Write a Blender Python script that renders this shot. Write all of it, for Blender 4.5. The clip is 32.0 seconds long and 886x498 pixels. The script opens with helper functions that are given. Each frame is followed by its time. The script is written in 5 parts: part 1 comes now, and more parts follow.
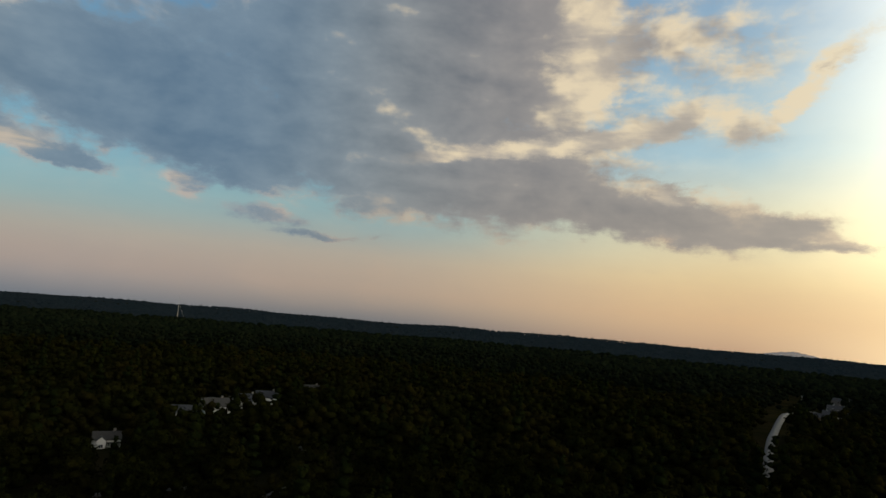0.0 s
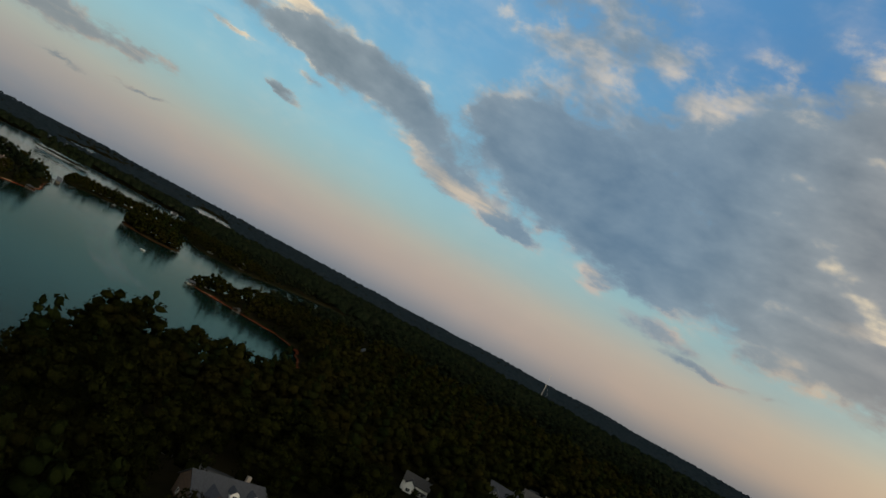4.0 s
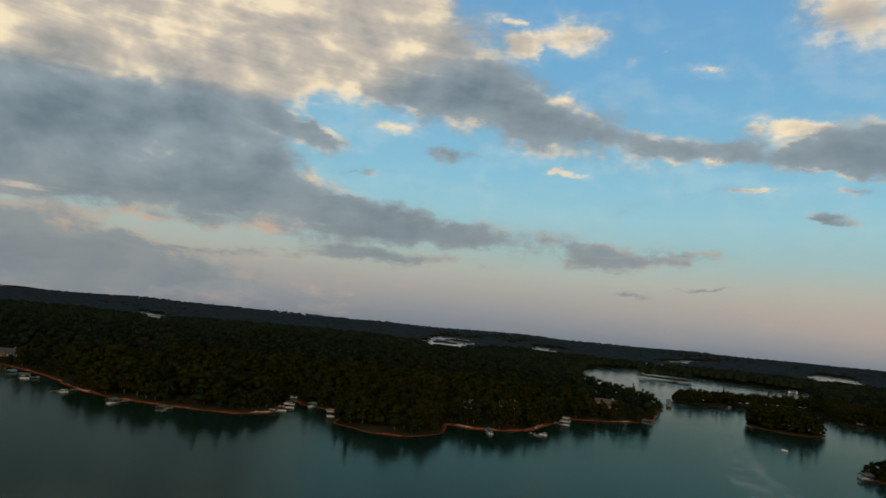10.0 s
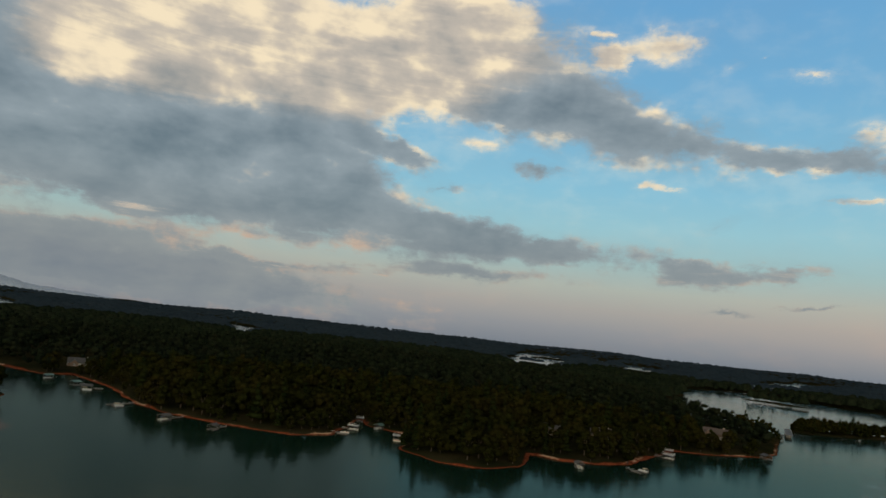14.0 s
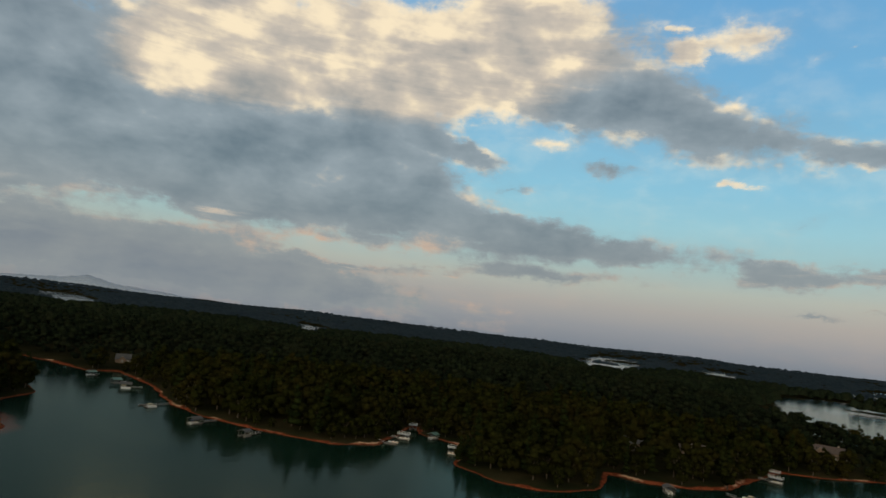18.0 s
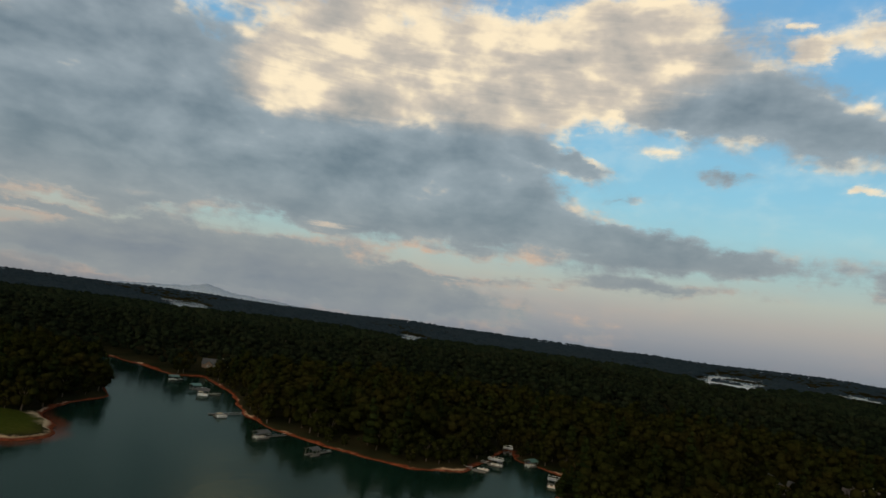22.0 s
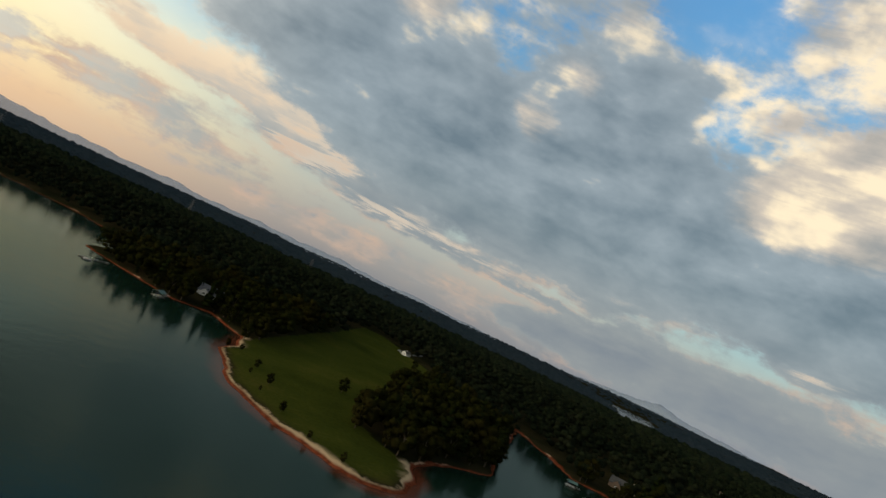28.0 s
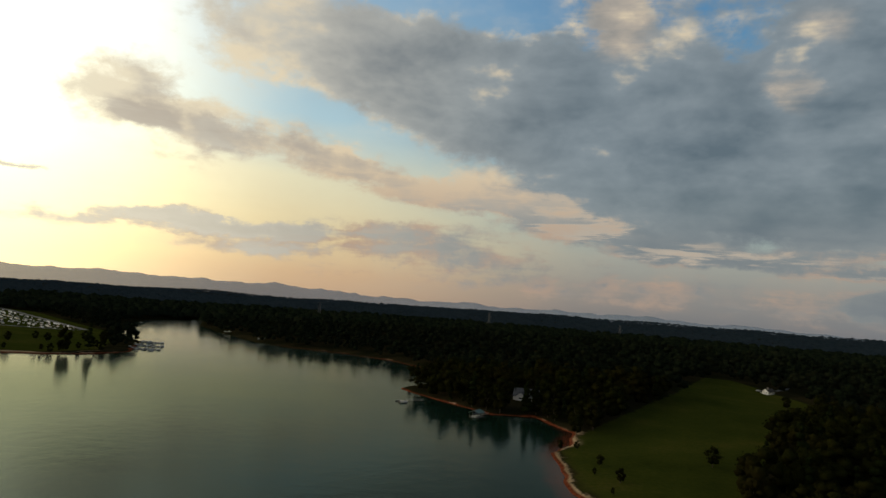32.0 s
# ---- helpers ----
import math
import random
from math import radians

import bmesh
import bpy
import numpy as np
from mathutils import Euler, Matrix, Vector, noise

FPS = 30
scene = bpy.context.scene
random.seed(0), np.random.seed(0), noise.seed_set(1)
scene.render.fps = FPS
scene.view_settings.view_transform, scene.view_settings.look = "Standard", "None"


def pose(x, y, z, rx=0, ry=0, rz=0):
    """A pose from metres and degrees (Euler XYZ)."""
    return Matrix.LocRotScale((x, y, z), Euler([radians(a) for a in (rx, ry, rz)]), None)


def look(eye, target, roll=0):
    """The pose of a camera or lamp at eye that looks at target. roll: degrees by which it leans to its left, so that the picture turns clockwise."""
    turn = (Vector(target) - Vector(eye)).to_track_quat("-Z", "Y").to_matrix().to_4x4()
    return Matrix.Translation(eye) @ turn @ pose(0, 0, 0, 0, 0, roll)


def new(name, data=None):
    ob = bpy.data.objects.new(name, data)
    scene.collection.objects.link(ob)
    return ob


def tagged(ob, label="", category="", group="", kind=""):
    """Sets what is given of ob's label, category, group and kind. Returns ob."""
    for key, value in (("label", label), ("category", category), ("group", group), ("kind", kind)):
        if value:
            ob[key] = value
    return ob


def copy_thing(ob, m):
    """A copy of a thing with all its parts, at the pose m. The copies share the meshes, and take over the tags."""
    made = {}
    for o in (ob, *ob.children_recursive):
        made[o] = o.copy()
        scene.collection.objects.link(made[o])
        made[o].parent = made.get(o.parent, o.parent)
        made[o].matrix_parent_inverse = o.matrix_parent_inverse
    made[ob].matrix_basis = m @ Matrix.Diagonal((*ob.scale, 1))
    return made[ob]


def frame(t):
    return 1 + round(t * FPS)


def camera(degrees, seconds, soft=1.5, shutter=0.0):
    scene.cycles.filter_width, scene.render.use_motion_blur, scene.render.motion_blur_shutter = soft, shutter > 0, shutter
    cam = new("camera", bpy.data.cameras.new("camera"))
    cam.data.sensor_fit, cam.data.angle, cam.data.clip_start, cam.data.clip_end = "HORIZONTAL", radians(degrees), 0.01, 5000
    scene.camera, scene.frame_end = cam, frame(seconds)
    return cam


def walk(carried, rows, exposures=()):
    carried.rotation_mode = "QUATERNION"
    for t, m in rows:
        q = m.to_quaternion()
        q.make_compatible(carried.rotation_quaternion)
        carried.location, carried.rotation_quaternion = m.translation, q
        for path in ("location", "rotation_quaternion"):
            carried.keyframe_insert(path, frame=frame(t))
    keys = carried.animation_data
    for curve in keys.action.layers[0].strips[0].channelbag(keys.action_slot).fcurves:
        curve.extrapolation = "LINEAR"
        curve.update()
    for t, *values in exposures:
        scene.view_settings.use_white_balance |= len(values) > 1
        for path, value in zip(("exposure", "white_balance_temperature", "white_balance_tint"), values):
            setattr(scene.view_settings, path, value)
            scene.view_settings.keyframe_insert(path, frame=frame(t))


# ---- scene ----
PATH = [
    (0.0, (-0.00, 0.00, 83.48), (0.00, 99.41, 94.33), 4.73),
    (0.5, (-1.35, 9.03, 83.08), (-2.21, 108.37, 94.52), 13.81),
    (1.0, (-2.76, 17.84, 82.61), (-7.11, 117.02, 94.61), 18.11),
    (1.5, (-4.37, 26.27, 82.11), (-15.55, 124.82, 94.89), 22.20),
    (2.0, (-6.15, 34.26, 81.55), (-24.65, 131.71, 94.26), 24.89),
    (2.5, (-8.09, 41.90, 81.01), (-37.00, 137.09, 91.21), 26.99),
    (4.5, (-22.66, 68.32, 81.39), (-86.59, 144.49, 91.94), 27.90),
    (5.0, (-27.92, 73.88, 81.26), (-98.50, 143.95, 91.65), 27.08),
    (5.5, (-33.41, 79.37, 81.10), (-110.97, 141.65, 91.37), 27.01),
    (6.0, (-39.29, 84.59, 80.99), (-122.12, 139.88, 90.10), 28.04),
    (6.5, (-45.59, 89.18, 80.97), (-133.48, 135.74, 91.33), 27.73),
    (7.0, (-52.14, 93.12, 81.02), (-144.62, 130.07, 90.10), 26.47),
    (7.5, (-58.90, 96.35, 81.15), (-154.65, 124.20, 88.71), 27.25),
    (8.0, (-65.74, 98.92, 81.26), (-163.60, 117.50, 90.04), 17.80),
    (8.5, (-72.54, 101.07, 81.30), (-171.53, 112.40, 89.74), 9.21),
    (9.0, (-79.58, 103.08, 81.26), (-178.40, 114.11, 91.88), 6.80),
    (9.5, (-86.93, 105.10, 81.18), (-185.79, 114.50, 92.92), 5.62),
    (10.0, (-94.52, 107.14, 81.04), (-193.38, 117.48, 91.99), 5.61),
    (10.5, (-102.29, 109.14, 80.84), (-201.09, 118.19, 93.35), 5.68),
    (11.0, (-109.99, 111.00, 80.64), (-208.96, 118.14, 93.10), 6.24),
    (11.5, (-117.53, 112.68, 80.46), (-216.55, 119.20, 92.82), 7.16),
    (12.0, (-124.94, 114.19, 80.28), (-224.03, 118.24, 93.12), 6.89),
    (12.5, (-132.20, 115.52, 80.11), (-231.30, 117.73, 93.30), 5.56),
    (13.0, (-139.42, 116.72, 79.96), (-238.68, 118.00, 92.03), 6.74),
    (13.5, (-146.77, 117.81, 79.84), (-245.95, 116.98, 92.64), 5.51),
    (14.0, (-154.23, 118.82, 79.71), (-253.46, 115.77, 91.72), 6.30),
    (14.5, (-161.67, 119.84, 79.54), (-261.01, 115.83, 90.23), 6.44),
    (16.5, (-191.36, 122.91, 78.09), (-290.46, 113.75, 87.78), 6.81),
    (17.0, (-199.18, 123.03, 77.77), (-298.19, 113.47, 88.11), 6.94),
    (17.5, (-207.04, 123.01, 77.43), (-305.63, 110.29, 88.36), 6.27),
    (18.0, (-214.83, 123.12, 77.05), (-313.28, 109.54, 88.14), 6.76),
    (18.5, (-222.54, 123.30, 76.65), (-320.76, 107.91, 87.42), 7.77),
    (19.0, (-230.28, 123.39, 76.25), (-328.04, 105.42, 87.20), 7.35),
    (19.5, (-238.04, 123.37, 75.90), (-335.34, 102.94, 86.64), 6.71),
    (20.0, (-245.73, 123.14, 75.57), (-342.77, 101.47, 86.27), 5.89),
    (20.5, (-253.25, 122.65, 75.27), (-350.00, 99.57, 85.58), 5.78),
    (21.0, (-260.55, 121.81, 74.96), (-356.98, 97.53, 85.51), 5.78),
    (21.5, (-267.64, 120.67, 74.65), (-363.63, 94.54, 84.82), 7.23),
    (22.0, (-274.62, 119.33, 74.34), (-369.66, 90.21, 85.27), 7.71),
    (22.5, (-281.64, 118.07, 74.01), (-376.65, 88.67, 84.44), 5.60),
    (23.0, (-288.79, 116.88, 73.71), (-383.04, 85.28, 84.60), 7.25),
    (23.5, (-296.14, 115.67, 73.55), (-389.64, 82.24, 85.38), 6.85),
    (24.0, (-303.65, 114.31, 73.51), (-396.56, 79.78, 86.73), 11.59),
    (24.5, (-311.18, 112.78, 73.51), (-402.78, 75.28, 87.74), 16.25),
    (26.5, (-338.46, 100.71, 74.21), (-413.60, 35.21, 82.21), 27.18),
    (27.0, (-344.71, 96.42, 73.99), (-412.38, 23.08, 80.57), 27.40),
    (27.5, (-350.79, 91.88, 73.72), (-411.49, 12.83, 81.87), 24.15),
    (28.0, (-356.43, 87.01, 73.43), (-408.95, 2.33, 81.81), 25.03),
    (28.5, (-361.53, 81.77, 73.15), (-407.88, -6.70, 78.25), 23.39),
    (29.0, (-365.78, 76.21, 72.85), (-406.13, -15.00, 80.08), 23.71),
    (29.5, (-369.22, 70.48, 72.46), (-401.56, -23.85, 80.02), 23.24),
    (30.0, (-372.08, 64.60, 72.01), (-397.71, -31.94, 76.84), 26.18),
    (30.5, (-374.56, 58.62, 71.52), (-392.91, -39.53, 77.00), 22.04),
    (31.0, (-376.77, 52.51, 71.02), (-387.75, -46.66, 77.74), 8.48),
    (31.5, (-378.68, 46.10, 70.56), (-388.17, -53.18, 77.91), 5.32),
    (32.0, (-380.39, 39.44, 70.14), (-391.64, -59.56, 78.59), 4.18),
]
cam = camera(68.0, 32.0, soft=1.5)
walk(cam, [(t, look(eye, target, roll)) for t, eye, target, roll in PATH],
     exposures=[(0.0, -0.25), (2.5, -0.28), (5.0, 0.0), (7.0, -0.1), (8.0, -0.14), (9.0, -0.02), (14.0, 0.0), (20.0, 0.1), (24.5, 0.15), (28.5, 0.2), (30.5, 0.15), (31.0, 0.0), (32.0, -0.3)])

# ---------------------------------------------------------------- sky and light
# bearings run in degrees, to the left of the y axis; the sun stands low behind cloud
SUN_BEARING, SUN_HEIGHT = -99.0, 7.0


def bearing(az, el):
    a, e = radians(az), radians(el)
    return Vector((-math.sin(a) * math.cos(e), math.cos(a) * math.cos(e), math.sin(e)))


class Net:
    """Short hand for shader nodes."""

    def __init__(self, tree):
        self.t = tree

    def put(self, value, socket):
        if isinstance(value, bpy.types.NodeSocket):
            self.t.links.new(value, socket)
        elif value is not None:
            socket.default_value = value

    def node(self, kind, out=0, ins=(), **props):
        n = self.t.nodes.new(kind)
        for key, v in props.items():
            setattr(n, key, v)
        for i, v in (ins.items() if isinstance(ins, dict) else enumerate(ins)):
            self.put(v, n.inputs[i])
        return n.outputs[out]

    def math(self, op, a, b=None, c=None, clamp=False):
        return self.node("ShaderNodeMath", 0, [a, b, c], operation=op, use_clamp=clamp)

    def step(self, v, a, b, lo=0.0, hi=1.0, kind="SMOOTHSTEP"):
        return self.node("ShaderNodeMapRange", 0, [v, a, b, lo, hi], interpolation_type=kind)

    def mix(self, f, a, b, mode="MIX"):
        return self.node("ShaderNodeMix", 2, {0: f, 6: a, 7: b}, data_type="RGBA", blend_type=mode)

    def ramp(self, f, stops):
        n = self.t.nodes.new("ShaderNodeValToRGB")
        els = n.color_ramp.elements
        while len(els) < len(stops):
            els.new(0.5)
        for el, (p, c) in zip(els, stops):
            el.position, el.color = p, (*c, 1)
        self.put(f, n.inputs[0])
        return n.outputs[0]

    def noise(self, vec, scale, detail=5.0, rough=0.55, warp=0.0, out=0):
        return self.node("ShaderNodeTexNoise", out, {"Vector": vec, "Scale": scale, "Detail": detail, "Roughness": rough, "Distortion": warp})


def srgb(r, g, b):
    return tuple(((c / 255 + 0.055) / 1.055) ** 2.4 if c > 10 else c / 3295 for c in (r, g, b))


world = bpy.data.worlds.new("evening_sky")
scene.world = world
world.use_nodes = True
N = Net(world.node_tree)
way = N.node("ShaderNodeTexCoord", 0)
dx, dy, dz = (N.node("ShaderNodeSeparateXYZ", i, [way]) for i in range(3))
# degrees round from the middle of the view, and degrees up
turned = N.node("ShaderNodeVectorRotate", 0, {"Vector": way, "Angle": radians(-75)}, rotation_type="Z_AXIS")
tx, ty = (N.node("ShaderNodeSeparateXYZ", i, [turned]) for i in range(2))
az = N.math("MULTIPLY", N.math("ARCTAN2", N.math("MULTIPLY", tx, -1.0), ty), 57.2958)
el = N.math("MULTIPLY", N.math("ARCSINE", dz), 57.2958)
# degrees away from the sun's bearing
apart = N.math("SUBTRACT", 180.0, N.math("ABSOLUTE", N.math("SUBTRACT", az, SUN_BEARING + 180 - 75)))
up = N.step(el, -2.0, 38.0, kind="LINEAR")


def dusk(*stops):
    return N.ramp(up, [((e + 2) / 40, srgb(*c)) for e, c in stops])


toward = dusk((-1, (226, 205, 165)), (3, (252, 230, 180)), (8, (255, 248, 205)), (18, (255, 254, 240)), (30, (235, 240, 245)))
near_sun = dusk((-1, (204, 169, 140)), (2, (234, 197, 152)), (5, (252, 229, 175)), (10, (250, 243, 205)), (15, (190, 222, 232)), (30, (140, 180, 215)))
beside = dusk((-1, (122, 123, 126)), (2, (152, 149, 144)), (5, (176, 178, 167)), (9, (154, 189, 192)), (14, (108, 164, 196)), (30, (80, 138, 190)))
against = dusk((-1, (116, 124, 134)), (1.2, (137, 143, 149)), (3, (161, 161, 157)), (4.8, (170, 180, 171)), (6.8, (160, 190, 189)), (10, (150, 198, 210)), (13, (136, 193, 216)), (21, (114, 174, 212)), (32, (98, 157, 206)))
bright = N.mix(1.0, toward, (3.0, 2.8, 2.4, 1), "MULTIPLY")
clear = N.mix(N.step(apart, 44, 76), bright, near_sun)
clear = N.mix(N.step(apart, 72, 106), clear, beside)
clear = N.mix(N.step(apart, 108, 142), clear, against)
# a belt of peach over the horizon, strongest round from the sunset to the north
belt = N.math("MULTIPLY", N.math("MULTIPLY", N.step(el, -0.8, 2.4), N.step(el, 3.2, 8.0, 1.0, 0.0)), N.step(az, -45, 5, 0.46, 0.10))
belt = N.math("MULTIPLY", belt, N.step(az, 25, 60, 1.0, 0.0))
peach = N.mix(N.step(az, -100, -45), (*srgb(240, 200, 152), 1), (*srgb(206, 176, 156), 1))
clear = N.mix(belt, clear, peach)

# cloud banks: bearing, height, half width, half depth, tilt (all degrees), body, sunlit
flat = N.node("ShaderNodeCombineXYZ", 0, [az, el, 0.0])
stray = N.node("ShaderNodeTexNoise", 1, {"Vector": N.node("ShaderNodeMapping", 0, {"Vector": flat, "Scale": (0.15, 0.30, 1)}), "Scale": 1.0, "Detail": 7.0, "Roughness": 0.66})
shift = N.node("ShaderNodeVectorMath", 0, [N.node("ShaderNodeVectorMath", 0, [stray, (0.5, 0.5, 0.5)], operation="SUBTRACT"), (6.5, 3.4, 0.0)], operation="MULTIPLY")
place = N.node("ShaderNodeVectorMath", 0, [flat, shift], operation="ADD")
bank = {"body": 0.0, "lit": 0.0}


def cloud(a, e, ra, re, tilt, body, lit):
    m = N.node("ShaderNodeMapping", 0, {"Vector": place, "Location": (a - 75, e, 0), "Rotation": (0, 0, radians(tilt)), "Scale": (ra * 1.5, re * 1.6, 1)}, vector_type="TEXTURE")
    g = N.node("ShaderNodeTexGradient", 1, [m], gradient_type="SPHERICAL")
    bank["body"] = N.math("MULTIPLY_ADD", g, body * 1.7, bank["body"])
    bank["lit"] = N.math("MULTIPLY_ADD", g, lit * 1.6, bank["lit"])


cloud(-32.2, 8.0, 2.5, 0.42, -1, 0.50, -0.10)
cloud(-30.9, 21.1, 4.4, 1.00, -40, 0.60, 1.20)
cloud(-28.8, 9.4, 3.5, 0.95, 2, 0.50, -0.10)
cloud(-24.6, 16.6, 2.5, 1.51, -19, 0.40, 0.60)
cloud(-23.5, 23.4, 6.8, 3.41, -5, 0.35, 0.15)
cloud(-19.3, 9.8, 10.3, 1.95, 5, 0.60, -0.10)
cloud(-18.7, 11.9, 2.3, 0.64, 19, 0.35, 0.80)
cloud(-18.5, 17.4, 5.4, 1.01, -13, 0.40, 0.80)
cloud(-12.4, 23.5, 2.7, 4.80, 18, 0.40, 0.90)
cloud(-7.1, 15.2, 10.4, 0.77, -6, 0.35, 1.10)
cloud(-1.3, 12.3, 16.9, 3.65, 3, 0.75, -0.25)
cloud(3.1, 21.9, 18.2, 8.65, -5, 1.00, 0.12)
cloud(6.2, 6.5, 1.5, 0.20, -5, 0.30, 0.00)
cloud(9.9, 23.4, 11.0, 4.86, -8, 0.30, -0.20)
cloud(11.0, 6.2, 3.6, 0.29, 2, 0.40, 0.00)
cloud(15.4, 7.4, 3.9, 0.76, 5, 0.50, 0.20)
cloud(17.2, 11.2, 4.1, 1.88, 12, 0.50, -0.40)
cloud(21.5, 9.2, 1.5, 1.01, -9, 0.40, 0.40)
cloud(22.8, 10.2, 1.4, 0.57, -3, 0.30, 0.40)
cloud(22.9, 12.5, 2.5, 1.47, 4, 0.40, -0.20)
cloud(25.6, 14.8, 9.4, 3.96, 4, 0.60, -0.35)
cloud(27.2, 17.4, 6.0, 4.43, 21, 0.50, -0.30)
cloud(27.9, 11.0, 0.6, 0.34, -25, 0.40, 0.50)
cloud(29.7, 9.6, 2.3, 0.60, 6, 0.50, -0.10)
cloud(31.3, 9.9, 2.7, 0.80, -6, 0.50, -0.20)
cloud(31.9, 17.5, 5.4, 2.88, 7, 0.50, 0.10)
cloud(32.1, 28.3, 7.9, 4.93, 12, 0.50, -0.20)
cloud(32.9, 17.0, 6.1, 3.39, 24, 0.50, 0.15)
cloud(33.3, 11.0, 3.3, 0.82, 11, 0.60, 0.50)
cloud(37.2, 11.1, 5.2, 0.69, 14, 0.45, 0.70)
cloud(39.1, 13.3, 4.4, 1.82, 26, 0.50, -0.10)
cloud(40.9, 31.3, 1.9, 1.53, 8, 0.20, 0.40)
cloud(42.2, 30.1, 5.4, 3.34, 8, 0.45, 0.00)
cloud(45.4, 15.6, 4.9, 1.96, 12, 0.50, -0.15)
cloud(49.9, 15.9, 6.5, 1.70, 6, 0.60, -0.20)
cloud(50.3, 13.6, 1.8, 0.40, 12, 0.40, 0.30)
cloud(51.6, 12.6, 1.5, 0.33, 6, 0.40, -0.20)
cloud(52.1, 15.1, 3.7, 0.91, 5, 0.60, -0.20)
cloud(52.4, 26.3, 3.2, 4.87, -47, 0.60, 0.85)
cloud(53.0, 10.3, 1.6, 0.34, 8, 0.45, -0.30)
cloud(53.7, 10.0, 1.4, 0.21, 9, 0.50, -0.30)
cloud(56.5, 17.6, 2.5, 0.66, 13, 0.30, 0.70)
cloud(56.7, 17.0, 3.0, 0.51, 3, 0.35, 0.50)
cloud(59.0, 12.6, 2.0, 0.27, 0, 0.40, -0.20)
cloud(61.4, 15.7, 7.9, 0.89, 7, 0.65, -0.05)
cloud(62.1, 4.4, 2.2, 0.16, -6, 0.40, -0.20)
cloud(63.0, 22.1, 1.8, 0.26, 6, 0.35, 0.90)
cloud(63.2, 7.2, 2.6, 0.46, -9, 0.40, 0.30)
cloud(63.3, 22.2, 0.5, 0.36, -28, 0.10, 0.20)
cloud(65.4, 23.6, 0.4, 0.17, 1, 0.30, 0.50)
cloud(67.8, 6.7, 5.1, 1.04, -5, 0.65, 0.00)
cloud(68.0, 3.5, 1.9, 0.19, -4, 0.40, -0.20)
cloud(68.6, 22.8, 1.2, 0.44, -1, 0.35, 0.60)
cloud(68.7, 10.9, 1.6, 0.48, -19, 0.25, -0.10)
cloud(71.1, 6.7, 2.4, 0.67, -16, 0.30, 0.50)
cloud(73.2, 13.2, 1.1, 0.24, -4, 0.40, 0.60)
cloud(73.5, 25.1, 3.1, 1.41, -6, 0.55, 0.90)
cloud(74.4, 13.4, 1.2, 0.32, -12, 0.40, 0.70)
cloud(78.4, 23.9, 1.3, 0.89, -4, 0.50, 0.90)
cloud(79.3, 18.6, 11.6, 2.44, 12, 0.80, -0.45)
cloud(79.6, 25.6, 0.6, 0.31, -4, 0.30, 0.50)
cloud(83.9, 14.6, 2.3, 0.58, -4, 0.50, -0.30)
cloud(85.6, 8.0, 11.4, 1.28, 3, 0.75, -0.60)
cloud(85.8, 21.4, 7.1, 2.76, 7, 0.50, 0.10)
cloud(88.2, 5.1, 9.3, 0.59, -3, 0.50, -0.20)
cloud(89.7, 16.5, 2.8, 0.66, -1, 0.30, 0.40)
cloud(91.0, 27.3, 5.5, 1.93, -7, 0.40, 0.90)
cloud(91.7, 12.5, 2.5, 0.39, -5, 0.40, -0.30)
cloud(94.1, 1.6, 2.4, 0.29, -5, 0.20, 0.40)
cloud(96.9, 14.8, 4.0, 0.85, 14, 0.60, -0.40)
cloud(98.0, 21.7, 15.9, 3.75, -8, 0.90, 0.85)
cloud(98.2, 4.2, 2.8, 0.33, -3, 0.20, 0.50)
cloud(99.4, 8.9, 13.3, 2.61, 8, 0.70, -0.40)
cloud(101.9, 3.9, 5.1, 0.37, -3, 0.30, 0.55)
cloud(103.8, 2.0, 13.0, 1.66, 1, 0.35, -0.15)
cloud(107.5, 22.4, 16.8, 5.08, -7, 0.50, 0.70)
cloud(108.3, 6.5, 1.2, 0.36, -6, 0.20, 0.50)
cloud(109.2, 4.0, 3.8, 0.36, 4, 0.30, 0.65)
cloud(111.6, 11.9, 11.8, 3.88, -8, 0.80, -0.20)
cloud(113.5, 1.9, 7.4, 2.13, 0, 0.40, 0.10)
cloud(115.6, 9.3, 4.7, 0.82, 1, 0.30, -0.10)
cloud(116.9, 7.2, 2.6, 0.58, -7, 0.50, 0.75)
cloud(117.4, 22.2, 6.8, 2.49, 10, 0.30, 0.50)
cloud(117.9, 30.4, 10.6, 4.06, 11, 0.65, 0.75)
cloud(118.0, 18.1, 5.6, 2.36, -8, 0.60, 0.60)
cloud(118.5, 11.4, 18.5, 4.86, -3, 0.60, -0.30)
cloud(119.0, 4.8, 6.3, 0.68, -4, 0.30, 0.10)
cloud(120.7, 22.5, 5.5, 2.28, -28, 0.60, 0.80)
cloud(120.7, 9.9, 6.4, 1.87, 3, 0.50, -0.30)
cloud(124.1, 17.8, 4.3, 2.32, -6, 0.60, 0.60)
cloud(124.1, 1.7, 15.2, 2.37, -4, 0.40, 0.02)
cloud(126.2, 24.7, 2.4, 1.31, -11, 0.50, 0.90)
cloud(132.3, 3.3, 4.4, 0.39, 3, 0.35, 0.60)
cloud(132.7, 7.1, 2.6, 0.55, -2, 0.40, 0.50)
cloud(133.4, 4.3, 5.4, 0.41, -1, 0.40, 0.65)
cloud(134.2, 26.3, 5.6, 2.52, -1, 0.50, 0.10)
cloud(135.3, 8.5, 4.9, 1.79, -0, 0.40, -0.30)
cloud(137.5, 5.9, 6.4, 0.49, 3, 0.30, 0.40)
cloud(138.0, 15.8, 12.1, 5.99, -9, 0.85, -0.20)
